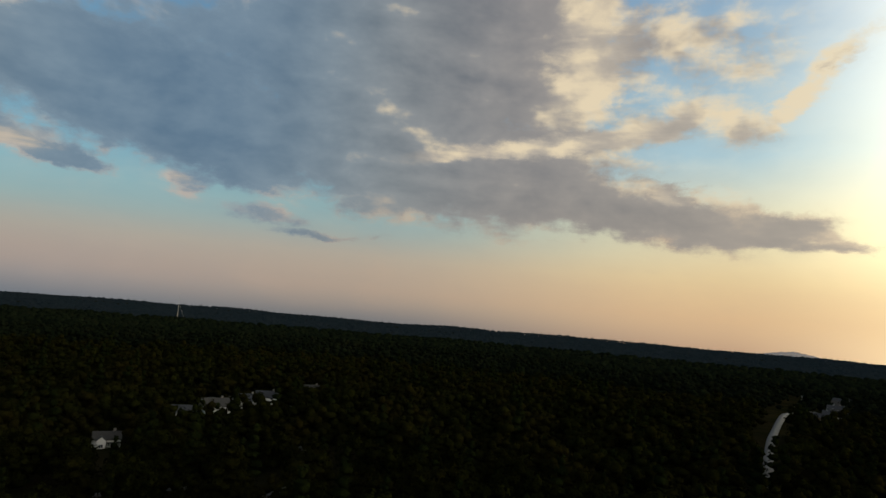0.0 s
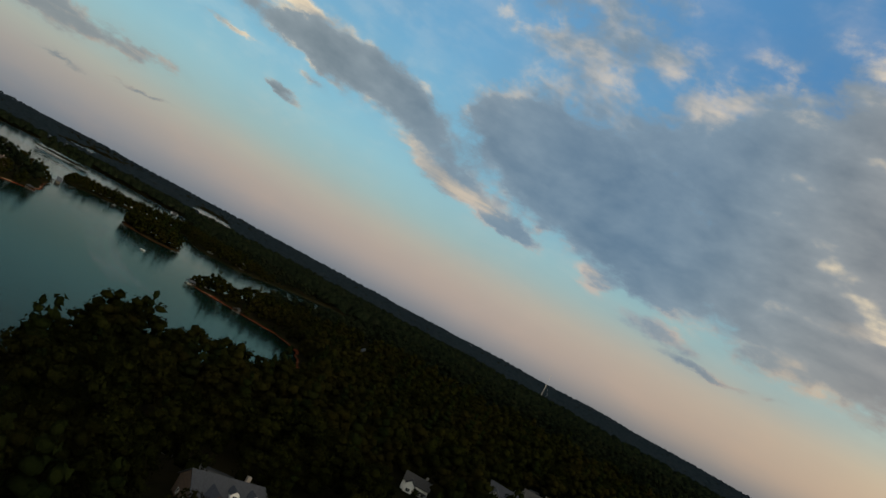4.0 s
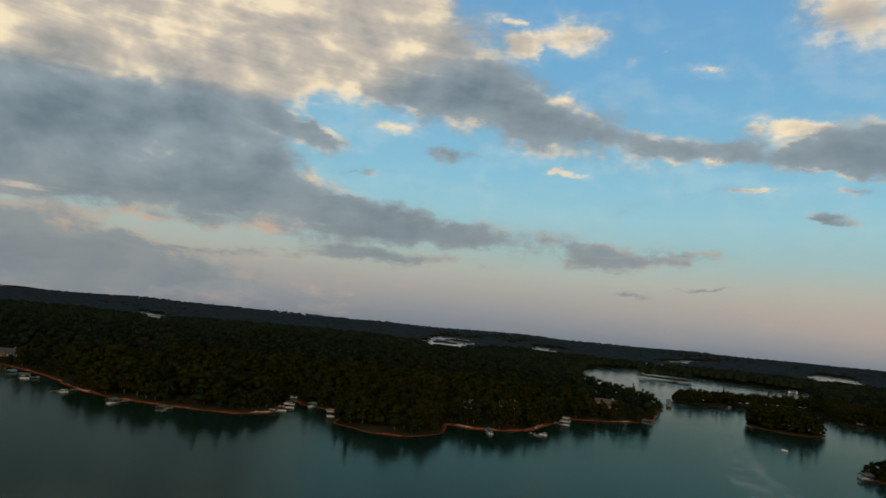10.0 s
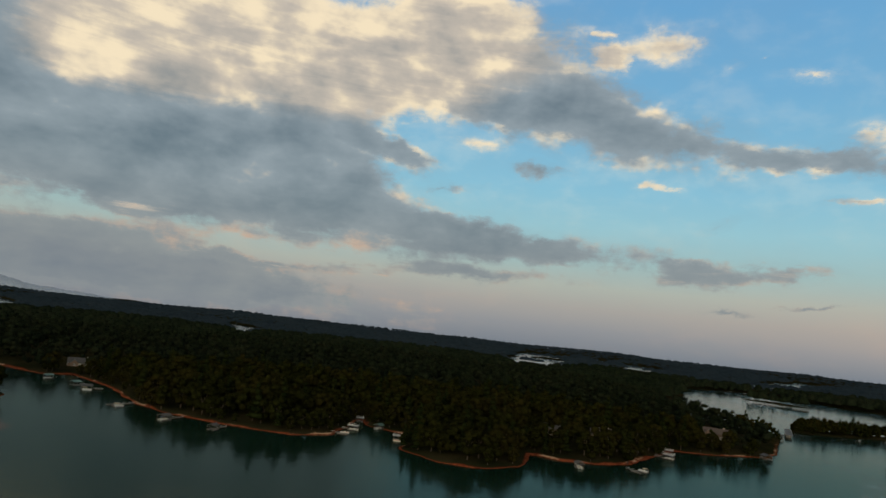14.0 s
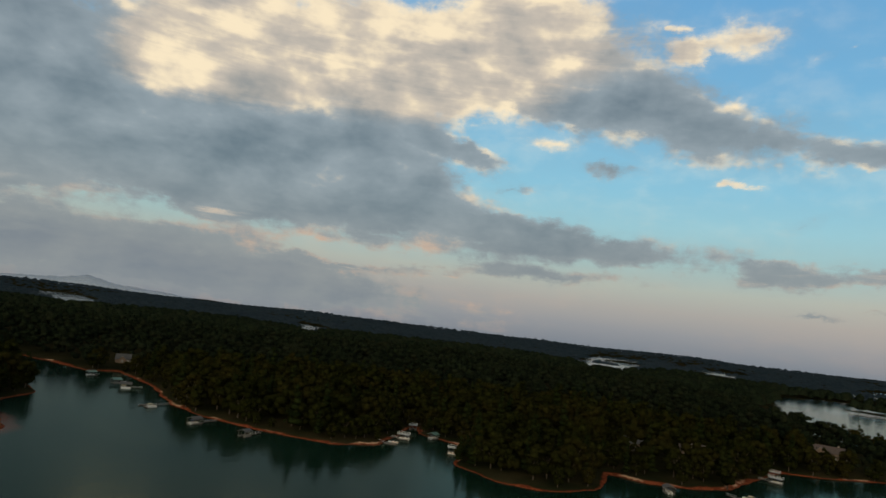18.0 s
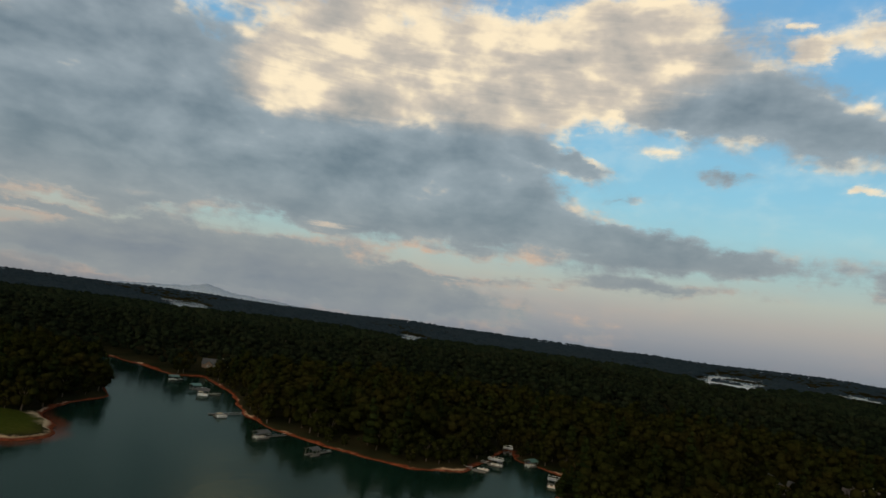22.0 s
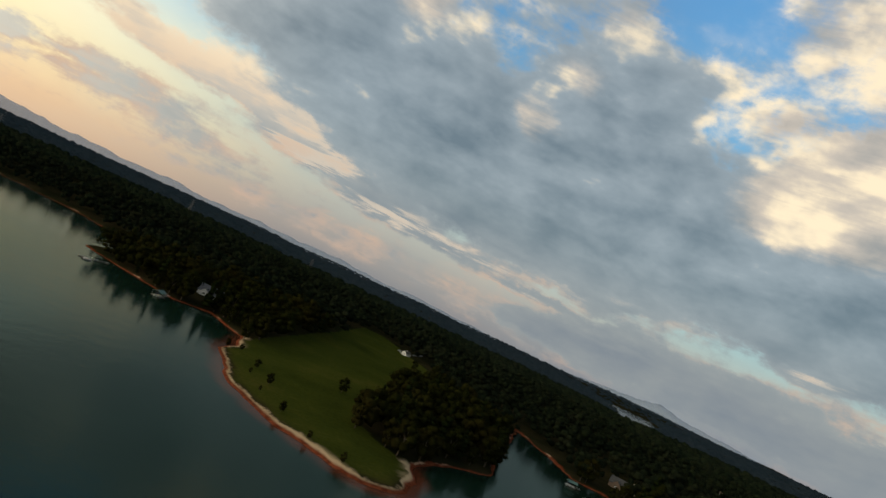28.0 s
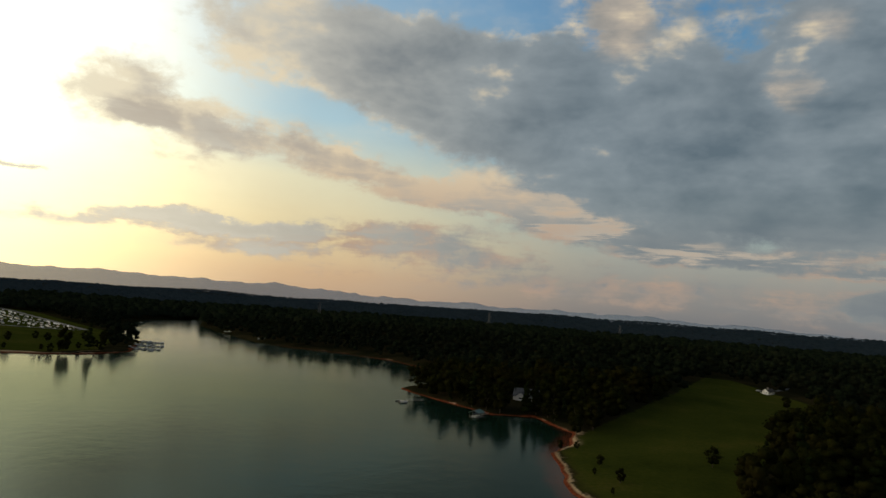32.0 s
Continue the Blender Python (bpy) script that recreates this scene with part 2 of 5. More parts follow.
cloud(138.5, 1.6, 7.6, 1.12, -0, 0.40, 0.10)
cloud(139.0, 16.1, 12.0, 5.18, 7, 0.60, -0.30)
cloud(139.2, 23.2, 6.1, 2.63, 2, 0.45, -0.05)
cloud(139.8, 8.1, 10.1, 2.65, 2, 0.60, -0.20)
cloud(141.4, 28.4, 2.5, 1.56, -4, 0.40, 0.30)
cloud(141.5, 4.4, 4.7, 0.38, 1, 0.40, 0.55)
cloud(143.0, 7.4, 3.2, 0.42, -2, 0.30, 0.50)
cloud(143.0, 22.4, 2.6, 1.61, 12, 0.40, 0.50)
cloud(143.2, 17.2, 4.9, 1.98, -23, 0.20, 0.30)
cloud(143.8, 26.1, 8.3, 3.55, 3, 0.50, 0.10)
cloud(144.2, 18.2, 3.4, 3.25, 10, 0.50, 0.30)
cloud(146.0, 18.1, 1.6, 2.48, -20, 0.30, 0.60)
cloud(146.1, 5.3, 5.8, 0.49, -0, 0.35, 0.50)
cloud(147.4, 4.5, 8.0, 0.62, 1, 0.35, 0.05)
cloud(150.3, 29.4, 10.7, 1.97, -3, 0.35, 0.10)
cloud(151.6, 5.5, 7.4, 0.67, 3, 0.30, 0.30)
cloud(151.7, 12.3, 14.1, 4.18, 7, 0.80, -0.30)
cloud(153.5, 21.2, 5.8, 2.60, 7, 0.40, 0.00)
cloud(155.0, 6.1, 5.3, 1.26, 5, 0.40, 0.50)
cloud(156.0, 5.2, 4.1, 0.33, 6, 0.20, 0.50)
cloud(156.4, 14.3, 18.4, 5.02, 10, 0.70, -0.30)
cloud(158.1, 7.1, 7.4, 0.74, 5, 0.30, 0.45)
cloud(158.5, 24.5, 5.4, 4.12, -11, 0.50, 0.35)
cloud(159.6, 24.6, 2.6, 2.67, -21, 0.40, 0.60)
cloud(162.8, 2.4, 18.9, 1.26, 0, 0.40, 0.10)
cloud(162.8, 7.8, 2.0, 1.15, 5, 0.30, 0.70)
cloud(165.0, 8.4, 6.2, 0.96, 8, 0.40, 0.60)
cloud(167.3, 8.9, 8.9, 1.56, 11, 0.50, 0.70)
cloud(168.0, 8.7, 6.4, 1.46, 14, 0.40, 0.60)
cloud(168.4, 17.4, 14.8, 4.40, 10, 0.80, -0.25)
cloud(175.2, 4.3, 16.2, 1.08, -1, 0.40, 0.20)
cloud(178.0, 20.4, 16.9, 3.44, 7, 0.70, -0.30)
cloud(180.2, 5.9, 11.2, 0.88, -2, 0.50, 0.35)
cloud(181.9, 11.9, 7.7, 1.03, 17, 0.50, 0.75)
cloud(182.6, 10.8, 8.2, 0.97, 14, 0.50, 0.80)
cloud(187.2, 3.8, 11.2, 0.48, -3, 0.30, 0.10)
cloud(191.8, 12.7, 7.2, 1.39, 7, 0.50, 0.15)
cloud(192.6, 20.7, 5.3, 2.66, 9, 0.40, 0.40)
cloud(195.0, 5.1, 10.7, 0.73, -2, 0.70, 0.00)
cloud(196.8, 6.0, 2.9, 0.45, -5, 0.50, -0.10)
cloud(198.5, 13.9, 6.9, 3.10, 11, 0.60, 0.60)
cloud(207.1, 8.1, 1.6, 0.21, -3, 0.50, -0.20)
cloud(123.6, 2.5, 14.1, 2.26, 1, 0.50, -0.40)
cloud(106.8, 0.8, 11.6, 1.16, 2, 0.35, -0.35)
cloud(131.6, 3.3, 6.5, 1.68, -0, 0.30, -0.30)

# ragged edges and folds; the second sample lies towards the light
side = N.math("MAXIMUM", N.math("MINIMUM", N.math("DIVIDE", az, 25.0), 1.0), -1.0)
toward_light = N.node("ShaderNodeVectorMath", 0, [flat, N.node("ShaderNodeCombineXYZ", 0, [N.math("MULTIPLY", side, 2.2), 0.9, 0.0])], operation="ADD")


def folds(v, detail):
    return N.noise(N.node("ShaderNodeMapping", 0, {"Vector": v, "Scale": (0.105, 0.20, 1)}), 1.0, detail, 0.56, 0.15)


fold, fold_soft, fold_lee = folds(flat, 9), folds(flat, 4), folds(toward_light, 4)
wide = N.noise(N.node("ShaderNodeMapping", 0, {"Vector": flat, "Location": (7, 3, 0), "Scale": (0.05, 0.10, 1)}), 1.0, 4, 0.5, 0.3)
deep = N.math("ADD", N.math("MAXIMUM", dz, 0.0), 0.62)
sheet2 = N.node("ShaderNodeCombineXYZ", 0, [N.math("DIVIDE", dx, deep), N.math("DIVIDE", dy, deep), 0.0])
puff = N.noise(sheet2, 8.5, 7, 0.6, 0.2)
curd = N.noise(sheet2, 22.0, 6, 0.62, 0.3)
# rounded heads of the heaped clouds
swirl = N.node("ShaderNodeVectorMath", 0, [flat, N.node("ShaderNodeVectorMath", 0, [shift, (0.7, 0.7, 0.0)], operation="MULTIPLY")], operation="ADD")
heads = N.node("ShaderNodeTexVoronoi", 0, {"Vector": N.node("ShaderNodeMapping", 0, {"Vector": swirl, "Scale": (0.21, 0.36, 1)}), "Scale": 1.0, "Smoothness": 0.6}, feature="SMOOTH_F1", voronoi_dimensions="2D")
streak = N.noise(N.node("ShaderNodeMapping", 0, {"Vector": flat, "Scale": (0.09, 0.8, 1)}), 1.0, 6, 0.6, 0.4)
low = N.step(el, 4, 13, 1.0, 0.25)
ragged = N.math("ADD", N.math("MULTIPLY", N.math("SUBTRACT", fold, 0.5), 1.7), N.math("MULTIPLY", N.math("SUBTRACT", puff, 0.5), 1.3))
ragged = N.math("ADD", ragged, N.math("MULTIPLY", N.math("SUBTRACT", curd, 0.5), 1.0))
ragged = N.math("ADD", ragged, N.math("MULTIPLY", N.math("MULTIPLY", N.math("SUBTRACT", streak, 0.5), low), 1.3))
# a closed cloud deck is added overhead, mostly above the view
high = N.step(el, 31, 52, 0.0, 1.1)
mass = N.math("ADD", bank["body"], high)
cover = N.math("ADD", mass, N.math("MULTIPLY", ragged, N.step(mass, 0.0, 0.5, 0.3, 1.0)))
veil = N.step(N.math("ADD", cover, N.math("MULTIPLY", wide, 0.4)), -0.15, 0.6, 0.0, 0.18)
alpha = N.math("MULTIPLY", N.math("MAXIMUM", N.step(cover, 0.06, 0.80), veil), N.step(el, -1.5, 1.2))
thick = N.step(cover, 0.30, 1.4)
relief = N.math("MULTIPLY", N.math("SUBTRACT", fold_soft, fold_lee), 2.6)
relief = N.math("ADD", relief, N.math("MULTIPLY", N.math("SUBTRACT", wide, 0.5), 0.8))
relief = N.math("ADD", relief, N.math("MULTIPLY", N.math("SUBTRACT", puff, 0.5), N.step(el, 4, 13, 0.4, 0.8)))
relief = N.math("ADD", relief, N.math("MULTIPLY", N.math("SUBTRACT", 0.40, heads), N.math("MULTIPLY", N.step(el, 7, 15, 0.0, 0.75), N.step(bank["lit"], -0.1, 0.7, 0.15, 1.0))))
relief = N.math("ADD", relief, N.math("MULTIPLY", N.math("SUBTRACT", curd, 0.5), N.step(el, 4, 13, 0.3, 0.55)))
relief = N.math("ADD", relief, N.math("MULTIPLY", N.math("MULTIPLY", N.math("SUBTRACT", streak, 0.5), low), 0.8))
# the far side of the sky tints its clouds blue
blue_side = N.math("MULTIPLY", N.step(az, -48, -18, 1.0, 0.0), N.step(az, -72, -54))
strips = N.mix(low, (1, 1, 1, 1), N.step(streak, 0.44, 0.62, 0.0, 1.25))
lift = N.math("MINIMUM", N.math("MAXIMUM", bank["lit"], -0.55), 1.4)
lift = N.math("MINIMUM", lift, N.math("MULTIPLY", lift, strips))
lit = N.math("ADD", N.math("ADD", N.math("MULTIPLY", lift, 0.44), N.math("MULTIPLY", relief, N.math("MULTIPLY", N.step(el, 4, 14, 0.85, 1.35), N.math("SUBTRACT", 1.0, N.math("MULTIPLY", blue_side, 0.3))))), N.step(thick, 0.0, 0.9, 0.52, -0.12))
lit = N.math("ADD", lit, N.step(apart, 62, 115, 0.22, 0.0))
shade_low = N.mix(N.step(apart, 62, 105), (*srgb(208, 200, 178), 1), (*srgb(110, 122, 134), 1))
shade_high = N.mix(N.step(apart, 66, 105), (*srgb(146, 148, 148), 1), (*srgb(104, 118, 127), 1))
shade_high = N.mix(N.step(apart, 56, 80), (*srgb(228, 218, 198), 1), shade_high)
shade = N.mix(N.step(el, 3, 10), shade_low, shade_high)
middle = N.mix(N.step(el, 3, 12), (*srgb(142, 148, 149), 1), (*srgb(146, 157, 163), 1))
middle = N.mix(N.step(apart, 66, 100), (*srgb(206, 201, 188), 1), middle)
middle = N.mix(N.step(apart, 56, 80), (*srgb(246, 238, 216), 1), middle)
shade_blue, middle_blue = (*srgb(82, 113, 143), 1), (*srgb(126, 150, 170), 1)
shade = N.mix(N.math("MULTIPLY", blue_side, 0.8), shade, shade_blue)
middle = N.mix(N.math("MULTIPLY", blue_side, 0.8), middle, middle_blue)
warm_side = N.step(az, -84, -60, 0.8, 0.0)
shade, middle = N.mix(warm_side, shade, (*srgb(126, 123, 126), 1)), N.mix(warm_side, middle, (*srgb(164, 154, 147), 1))
middle = N.mix(N.step(lift, 0.05, 0.9), middle, (*srgb(198, 186, 170), 1))
glow = N.mix(N.step(el, 5, 15), (*srgb(196, 168, 147), 1), (*srgb(249, 229, 193), 1))
glow = N.mix(N.step(apart, 45, 80), (*srgb(255, 246, 218), 1), glow)
glow = N.mix(N.math("MULTIPLY", blue_side, 0.6), glow, (*srgb(200, 192, 188), 1))
body = N.mix(N.step(lit, -1.2, 0.35, kind="LINEAR"), shade, middle)
body = N.mix(N.step(lit, 0.25, 1.1), body, glow)
# the added overhead deck is greyed down to cut skylight on the land
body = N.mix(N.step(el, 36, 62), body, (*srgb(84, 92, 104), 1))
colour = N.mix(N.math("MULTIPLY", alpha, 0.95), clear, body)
# thin high air over it all
sky = N.t.nodes.new("ShaderNodeTexSky")
sky.sky_type, sky.sun_disc = "NISHITA", False
sky.sun_elevation, sky.sun_rotation = radians(SUN_HEIGHT), radians(-SUN_BEARING)
air = N.mix(1.0, sky.outputs[0], (0.0008, 0.0008, 0.0008, 1), "MULTIPLY")
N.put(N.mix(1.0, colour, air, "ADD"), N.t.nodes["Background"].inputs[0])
N.t.nodes["Background"].inputs[1].default_value = 1.0


sun = new("sun", bpy.data.lights.new("sun", "SUN"))
sun.data.energy, sun.data.angle, sun.data.color = 0.9, radians(10), (1.0, 0.74, 0.48)
sun.matrix_world = look((0, 0, 0), -bearing(SUN_BEARING, SUN_HEIGHT))

# ---------------------------------------------------------------- materials
def material(name, rough=0.8, spec=0.3):
    m = bpy.data.materials.new(name)
    m.use_nodes = True
    n = Net(m.node_tree)
    n.b = m.node_tree.nodes["Principled BSDF"]
    n.b.inputs["Roughness"].default_value = rough
    n.b.inputs["Specular IOR Level"].default_value = spec
    n.m = m
    n.pos = n.node("ShaderNodeNewGeometry", 0)
    n.base = lambda v: n.put(v, n.b.inputs["Base Color"])
    return n


def bump(n, height, strength, dist):
    n.put(n.node("ShaderNodeBump", 0, {"Strength": strength, "Distance": dist, "Height": height}), n.b.inputs["Normal"])


def plain(name, a, b, scale=2.0, rough=0.7, spec=0.3, metal=0.0):
    """Two tones of one surface in grain and patches."""
    n = material(name, rough, spec)
    obc = n.node("ShaderNodeTexCoord", 3)
    f = n.math("ADD", n.math("MULTIPLY", n.noise(obc, scale), 0.6), n.math("MULTIPLY", n.noise(obc, scale * 9, 3), 0.4))
    n.base(n.mix(n.step(f, 0.35, 0.65), (*a, 1), (*b, 1)))
    n.b.inputs["Metallic"].default_value = metal
    bump(n, f, 0.3, 0.02)
    return n.m


def foliage(name, dark, light, warm, patch):
    n = material(name, 0.9, 0.0)
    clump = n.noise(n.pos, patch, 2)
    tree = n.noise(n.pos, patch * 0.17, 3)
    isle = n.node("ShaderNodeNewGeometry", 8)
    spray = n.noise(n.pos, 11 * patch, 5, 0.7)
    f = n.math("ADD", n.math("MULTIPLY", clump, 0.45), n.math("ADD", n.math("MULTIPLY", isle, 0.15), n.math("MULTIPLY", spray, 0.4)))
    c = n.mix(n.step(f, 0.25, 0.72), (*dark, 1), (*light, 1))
    rnd = n.node("ShaderNodeObjectInfo", 5)
    bump(n, spray, 1.0, 0.11 / patch)
    n.base(n.mix(n.math("MULTIPLY", n.step(n.math("ADD", tree, n.math("MULTIPLY", rnd, 0.12)), 0.5, 0.75), 0.6), c, (*warm, 1)))
    return n.m


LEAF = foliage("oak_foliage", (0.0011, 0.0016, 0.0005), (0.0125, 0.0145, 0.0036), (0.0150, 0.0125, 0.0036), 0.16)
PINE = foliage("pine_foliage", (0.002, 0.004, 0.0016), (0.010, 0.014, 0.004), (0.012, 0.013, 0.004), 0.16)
# far leaves are painted paler and bluer to stand for haze
FAR_LEAF_HAZE = foliage("far_foliage_haze", (0.009, 0.015, 0.019), (0.017, 0.025, 0.031), (0.018, 0.024, 0.029), 0.04)
# same leaves farther out, a touch of haze tinted in as blue
MID_LEAF_HAZE = foliage("middle_foliage_haze", (0.0018, 0.0032, 0.0022), (0.0090, 0.0130, 0.0068), (0.0105, 0.0122, 0.0068), 0.12)
BARK = plain("bark", (0.020, 0.015, 0.011), (0.046, 0.036, 0.028), 3.0, 0.9)

# ground: clay bank at the water line, leaf litter under the trees, grass in the clearings
n = material("ground", 1.0, 0.0)
z = n.node("ShaderNodeSeparateXYZ", 2, [n.pos])
big, fine = n.noise(n.pos, 0.03, 4), n.noise(n.pos, 0.35, 4)
litter = n.mix(n.step(big, 0.35, 0.65), (0.008, 0.009, 0.004, 1), (0.018, 0.015, 0.007, 1))
clay = n.mix(n.step(fine, 0.35, 0.65), (0.060, 0.014, 0.006, 1), (0.125, 0.034, 0.015, 1))
sand = n.mix(n.step(n.noise(n.pos, 0.05, 3), 0.5, 0.62), clay, (0.30, 0.19, 0.12, 1))
edge = n.math("ADD", z, n.math("MULTIPLY", n.math("SUBTRACT", fine, 0.5), 1.2))
c = n.mix(n.step(edge, 0.35, 0.75), clay, sand)
edge = n.math("ADD", edge, n.step(n.noise(n.pos, 0.022, 3), 0.38, 0.62, -0.35, 0.55))
away = n.node("ShaderNodeVectorMath", 1, [n.pos, (-150, 0, 0)], operation="DISTANCE")
c = n.mix(n.math("MAXIMUM", n.step(edge, 0.6, 1.1), n.step(away, 680, 900)), c, litter)
grass = n.node("ShaderNodeAttribute", 2, attribute_name="grass")
turf = n.math("ADD", grass, n.math("MULTIPLY", n.math("SUBTRACT", n.noise(n.pos, 0.16, 5), 0.5), 9.0))
blade = n.noise(n.pos, 0.5, 4)
worn = n.math("ADD", n.math("MULTIPLY", n.noise(n.pos, 0.022, 4), 0.6), n.math("MULTIPLY", blade, 0.36))
green = n.ramp(worn, [(0.3, (0.014, 0.019, 0.0033)), (0.5, (0.025, 0.030, 0.005)), (0.72, (0.048, 0.042, 0.0095))])
bank = n.mix(n.step(z, 0.5, 1.2), clay, (0.34, 0.25, 0.15, 1))
open_bank = n.math("MULTIPLY", n.step(grass, -9, -3), n.step(edge, 1.9, 1.2))
c = n.mix(n.math("MULTIPLY", open_bank, 0.8), c, bank)
n.base(n.mix(n.math("MULTIPLY", n.step(turf, -1.5, 1.5), n.step(z, 1.3, 1.9)), c, green))
bump(n, fine, 0.5, 0.4)
GROUND = n.m

# lake water: green and murky, with small ripples and slicks that run along the wind
n = material("lake_water")
n.t.nodes.remove(n.b)
slick = n.noise(n.node("ShaderNodeMapping", 0, {"Vector": n.pos, "Rotation": (0, 0, 0.5), "Scale": (0.004, 0.011, 0.01)}), 1.0, 4, 0.6, 1.2)
rip = n.math("ADD", n.noise(n.pos, 0.55, 3), n.math("MULTIPLY", n.noise(n.pos, 0.12, 3), 2.0))
wave = n.node("ShaderNodeBump", 0, {"Strength": 0.15, "Distance": 0.35, "Height": rip})
deep = n.mix(n.step(slick, 0.35, 0.7), (0.0032, 0.0115, 0.0068, 1), (0.0048, 0.0155, 0.0095, 1))
# red clay stirred up in the shallows
silt = n.math("ADD", n.node("ShaderNodeAttribute", 2, attribute_name="silt"), n.math("MULTIPLY", n.math("SUBTRACT", n.noise(n.pos, 0.05, 4), 0.5), 14.0))
shallow = n.mix(n.math("MULTIPLY", n.step(silt, -13, -1), 0.8), deep, (0.085, 0.022, 0.010, 1))
murk = n.node("ShaderNodeBsdfDiffuse", 0, {"Color": shallow, "Normal": wave})
graze = n.node("ShaderNodeFresnel", 0, {"IOR": 1.33})
tint = n.mix(n.step(graze, 0.40, 0.85), (0.36, 0.42, 0.38, 1), (0.95, 0.95, 0.95, 1))
gloss = n.node("ShaderNodeBsdfGlossy", 0, {"Color": tint, "Roughness": n.step(slick, 0.35, 0.7, 0.08, 0.14), "Normal": wave})
mixed = n.node("ShaderNodeMixShader", 0, [n.node("ShaderNodeFresnel", 0, {"IOR": 1.33, "Normal": wave}), murk, gloss])
n.put(mixed, n.t.nodes["Material Output"].inputs[0])
WATER = n.m

# distance haze put into the ridges: pale blue colour, faint glow, part see-through
n = material("far_mountain_haze", 1.0, 0.0)
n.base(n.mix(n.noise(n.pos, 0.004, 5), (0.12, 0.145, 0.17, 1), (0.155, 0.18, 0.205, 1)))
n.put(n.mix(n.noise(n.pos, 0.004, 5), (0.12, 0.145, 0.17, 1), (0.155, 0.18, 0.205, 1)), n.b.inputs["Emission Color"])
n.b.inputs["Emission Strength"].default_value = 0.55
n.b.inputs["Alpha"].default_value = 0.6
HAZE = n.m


# ---------------------------------------------------------------- the land and the lake
# shore lines of the lake on the plan, in metres
LAKE = [(-800, -372), (-779, -304), (-752, -252), (-772, -232), (-715, -166), (-650, -112), (-622, -73), (-607, -33), (-600, -7),
        (-597, 21), (-613, 41), (-640, 47), (-695, 50), (-668, 64), (-648, 90), (-590, 92), (-562, 116), (-558, 138), (-577, 169),
        (-625, 180), (-615, 200), (-616, 224), (-633, 252), (-675, 281), (-718, 309), (-720, 335), (-747, 406), (-859, 466),
        (-924, 498), (-985, 535), (-1005, 610)]
NORTH = [(-1040, 720), (-1040, 800), (-950, 745), (-876, 723), (-829, 765), (-860, 921), (-874, 1029), (-850, 1120), (-790, 1130),
         (-720, 960), (-650, 800), (-605, 640), (-552, 520), (-536, 468), (-487, 487), (-440, 506), (-400, 492), (-350, 445),
         (-305, 405), (-284, 345), (-292, 290), (-318, 256), (-285, 225), (-252, 192), (-232, 166), (-190, 156), (-172, 140), (-125, 90), (-90, -50), (-60, -300), (-30, -560)]
SOUTH = [(-38, -584), (-93, -595), (-131, -620), (-151, -667), (-120, -790), (-60, -900), (-10, -1000), (20, -1150), (34, -1290),
         (-21, -1400), (-50, -1370), (-78, -1240), (-150, -1060), (-220, -934), (-244, -884), (-287, -844), (-362, -802), (-426, -735),
         (-462, -640), (-440, -540), (-414, -500), (-421, -485), (-441, -448), (-468, -397), (-497, -395), (-509, -346), (-495, -310),
         (-479, -287), (-468, -231), (-470, -201), (-478, -172), (-490, -139), (-500, -128), (-517, -126), (-535, -141), (-552, -168),
         (-589, -187), (-621, -193), (-690, -260)]
UPPER = [(-915, 500), (-1000, 458), (-1090, 440), (-1250, 470), (-1400, 540), (-1736, 640), (-1879, 783), (-1923, 965), (-1782, 994),
         (-1630, 1069), (-1541, 1126), (-1300, 1000), (-1140, 880), (-1098, 830), (-1080, 740), (-1056, 620), (-1040, 568), (-992, 545)]
FAR_WATER = [[(-2160, 254), (-1789, 279), (-1803, 345), (-2700, 560), (-3950, 800), (-3950, 520)],
             [(-2283, 657), (-2068, 711), (-3396, 1132), (-3667, 1004)], [(-2762, 687), (-3950, 1050), (-3950, 890)],
             [(-1742, -364), (-1778, -430), (-2500, -740), (-3138, -902), (-2897, -666)],
             [(-2071, -1148), (-1767, -1030), (-2254, -1500), (-3314, -2553), (-3450, -2230)],
             [(-1753, 1465), (-1807, 1395), (-2813, 1991), (-3177, 2347), (-2928, 2411)],
             [(-2350, 1230), (-2420, 1120), (-3700, 1900), (-3700, 2250)]]
ISLANDS = [(-786, 574, 45, 36, 0.1), (-1590, 800, 70, 34, 0.9), (-2380, 400, 150, 45, 0.2), (-3100, 600, 200, 70, 0.2), (-2700, 850, 150, 50, 0.3)]


def polygon_distance(px, py, poly):
    """Distance to the outline, positive inside."""
    a = np.array(poly, float)
    b = np.roll(a, -1, 0)
    best, inside = np.full(px.shape, 1e9), np.zeros(px.shape, bool)
    for (x0, y0), (x1, y1) in zip(a, b):
        dx, dy = x1 - x0, y1 - y0
        t = np.clip(((px - x0) * dx + (py - y0) * dy) / (dx * dx + dy * dy), 0, 1)
        best = np.minimum(best, np.hypot(px - x0 - t * dx, py - y0 - t * dy))
        if dy:
            inside ^= ((y0 > py) != (y1 > py)) & (px < dx * (py - y0) / dy + x0)
    return np.where(inside, best, -best)


RIPPLE = np.random.RandomState(4).uniform(-1, 1, (14, 4))


def wobble(x, y, size):
    """Smooth noise in the plan from a few crossing waves."""
    v = 0
    for i, (a, b, c, d) in enumerate(RIPPLE):
        k = (1 + i * 0.35) / size
        v = v + np.sin(k * (x * math.cos(a * 3.1) + y * math.sin(a * 3.1)) + b * 6 + 1.3 * np.sin(k * 0.6 * (x * c - y * d))) / (1 + i * 0.3)
    return v / 3.2


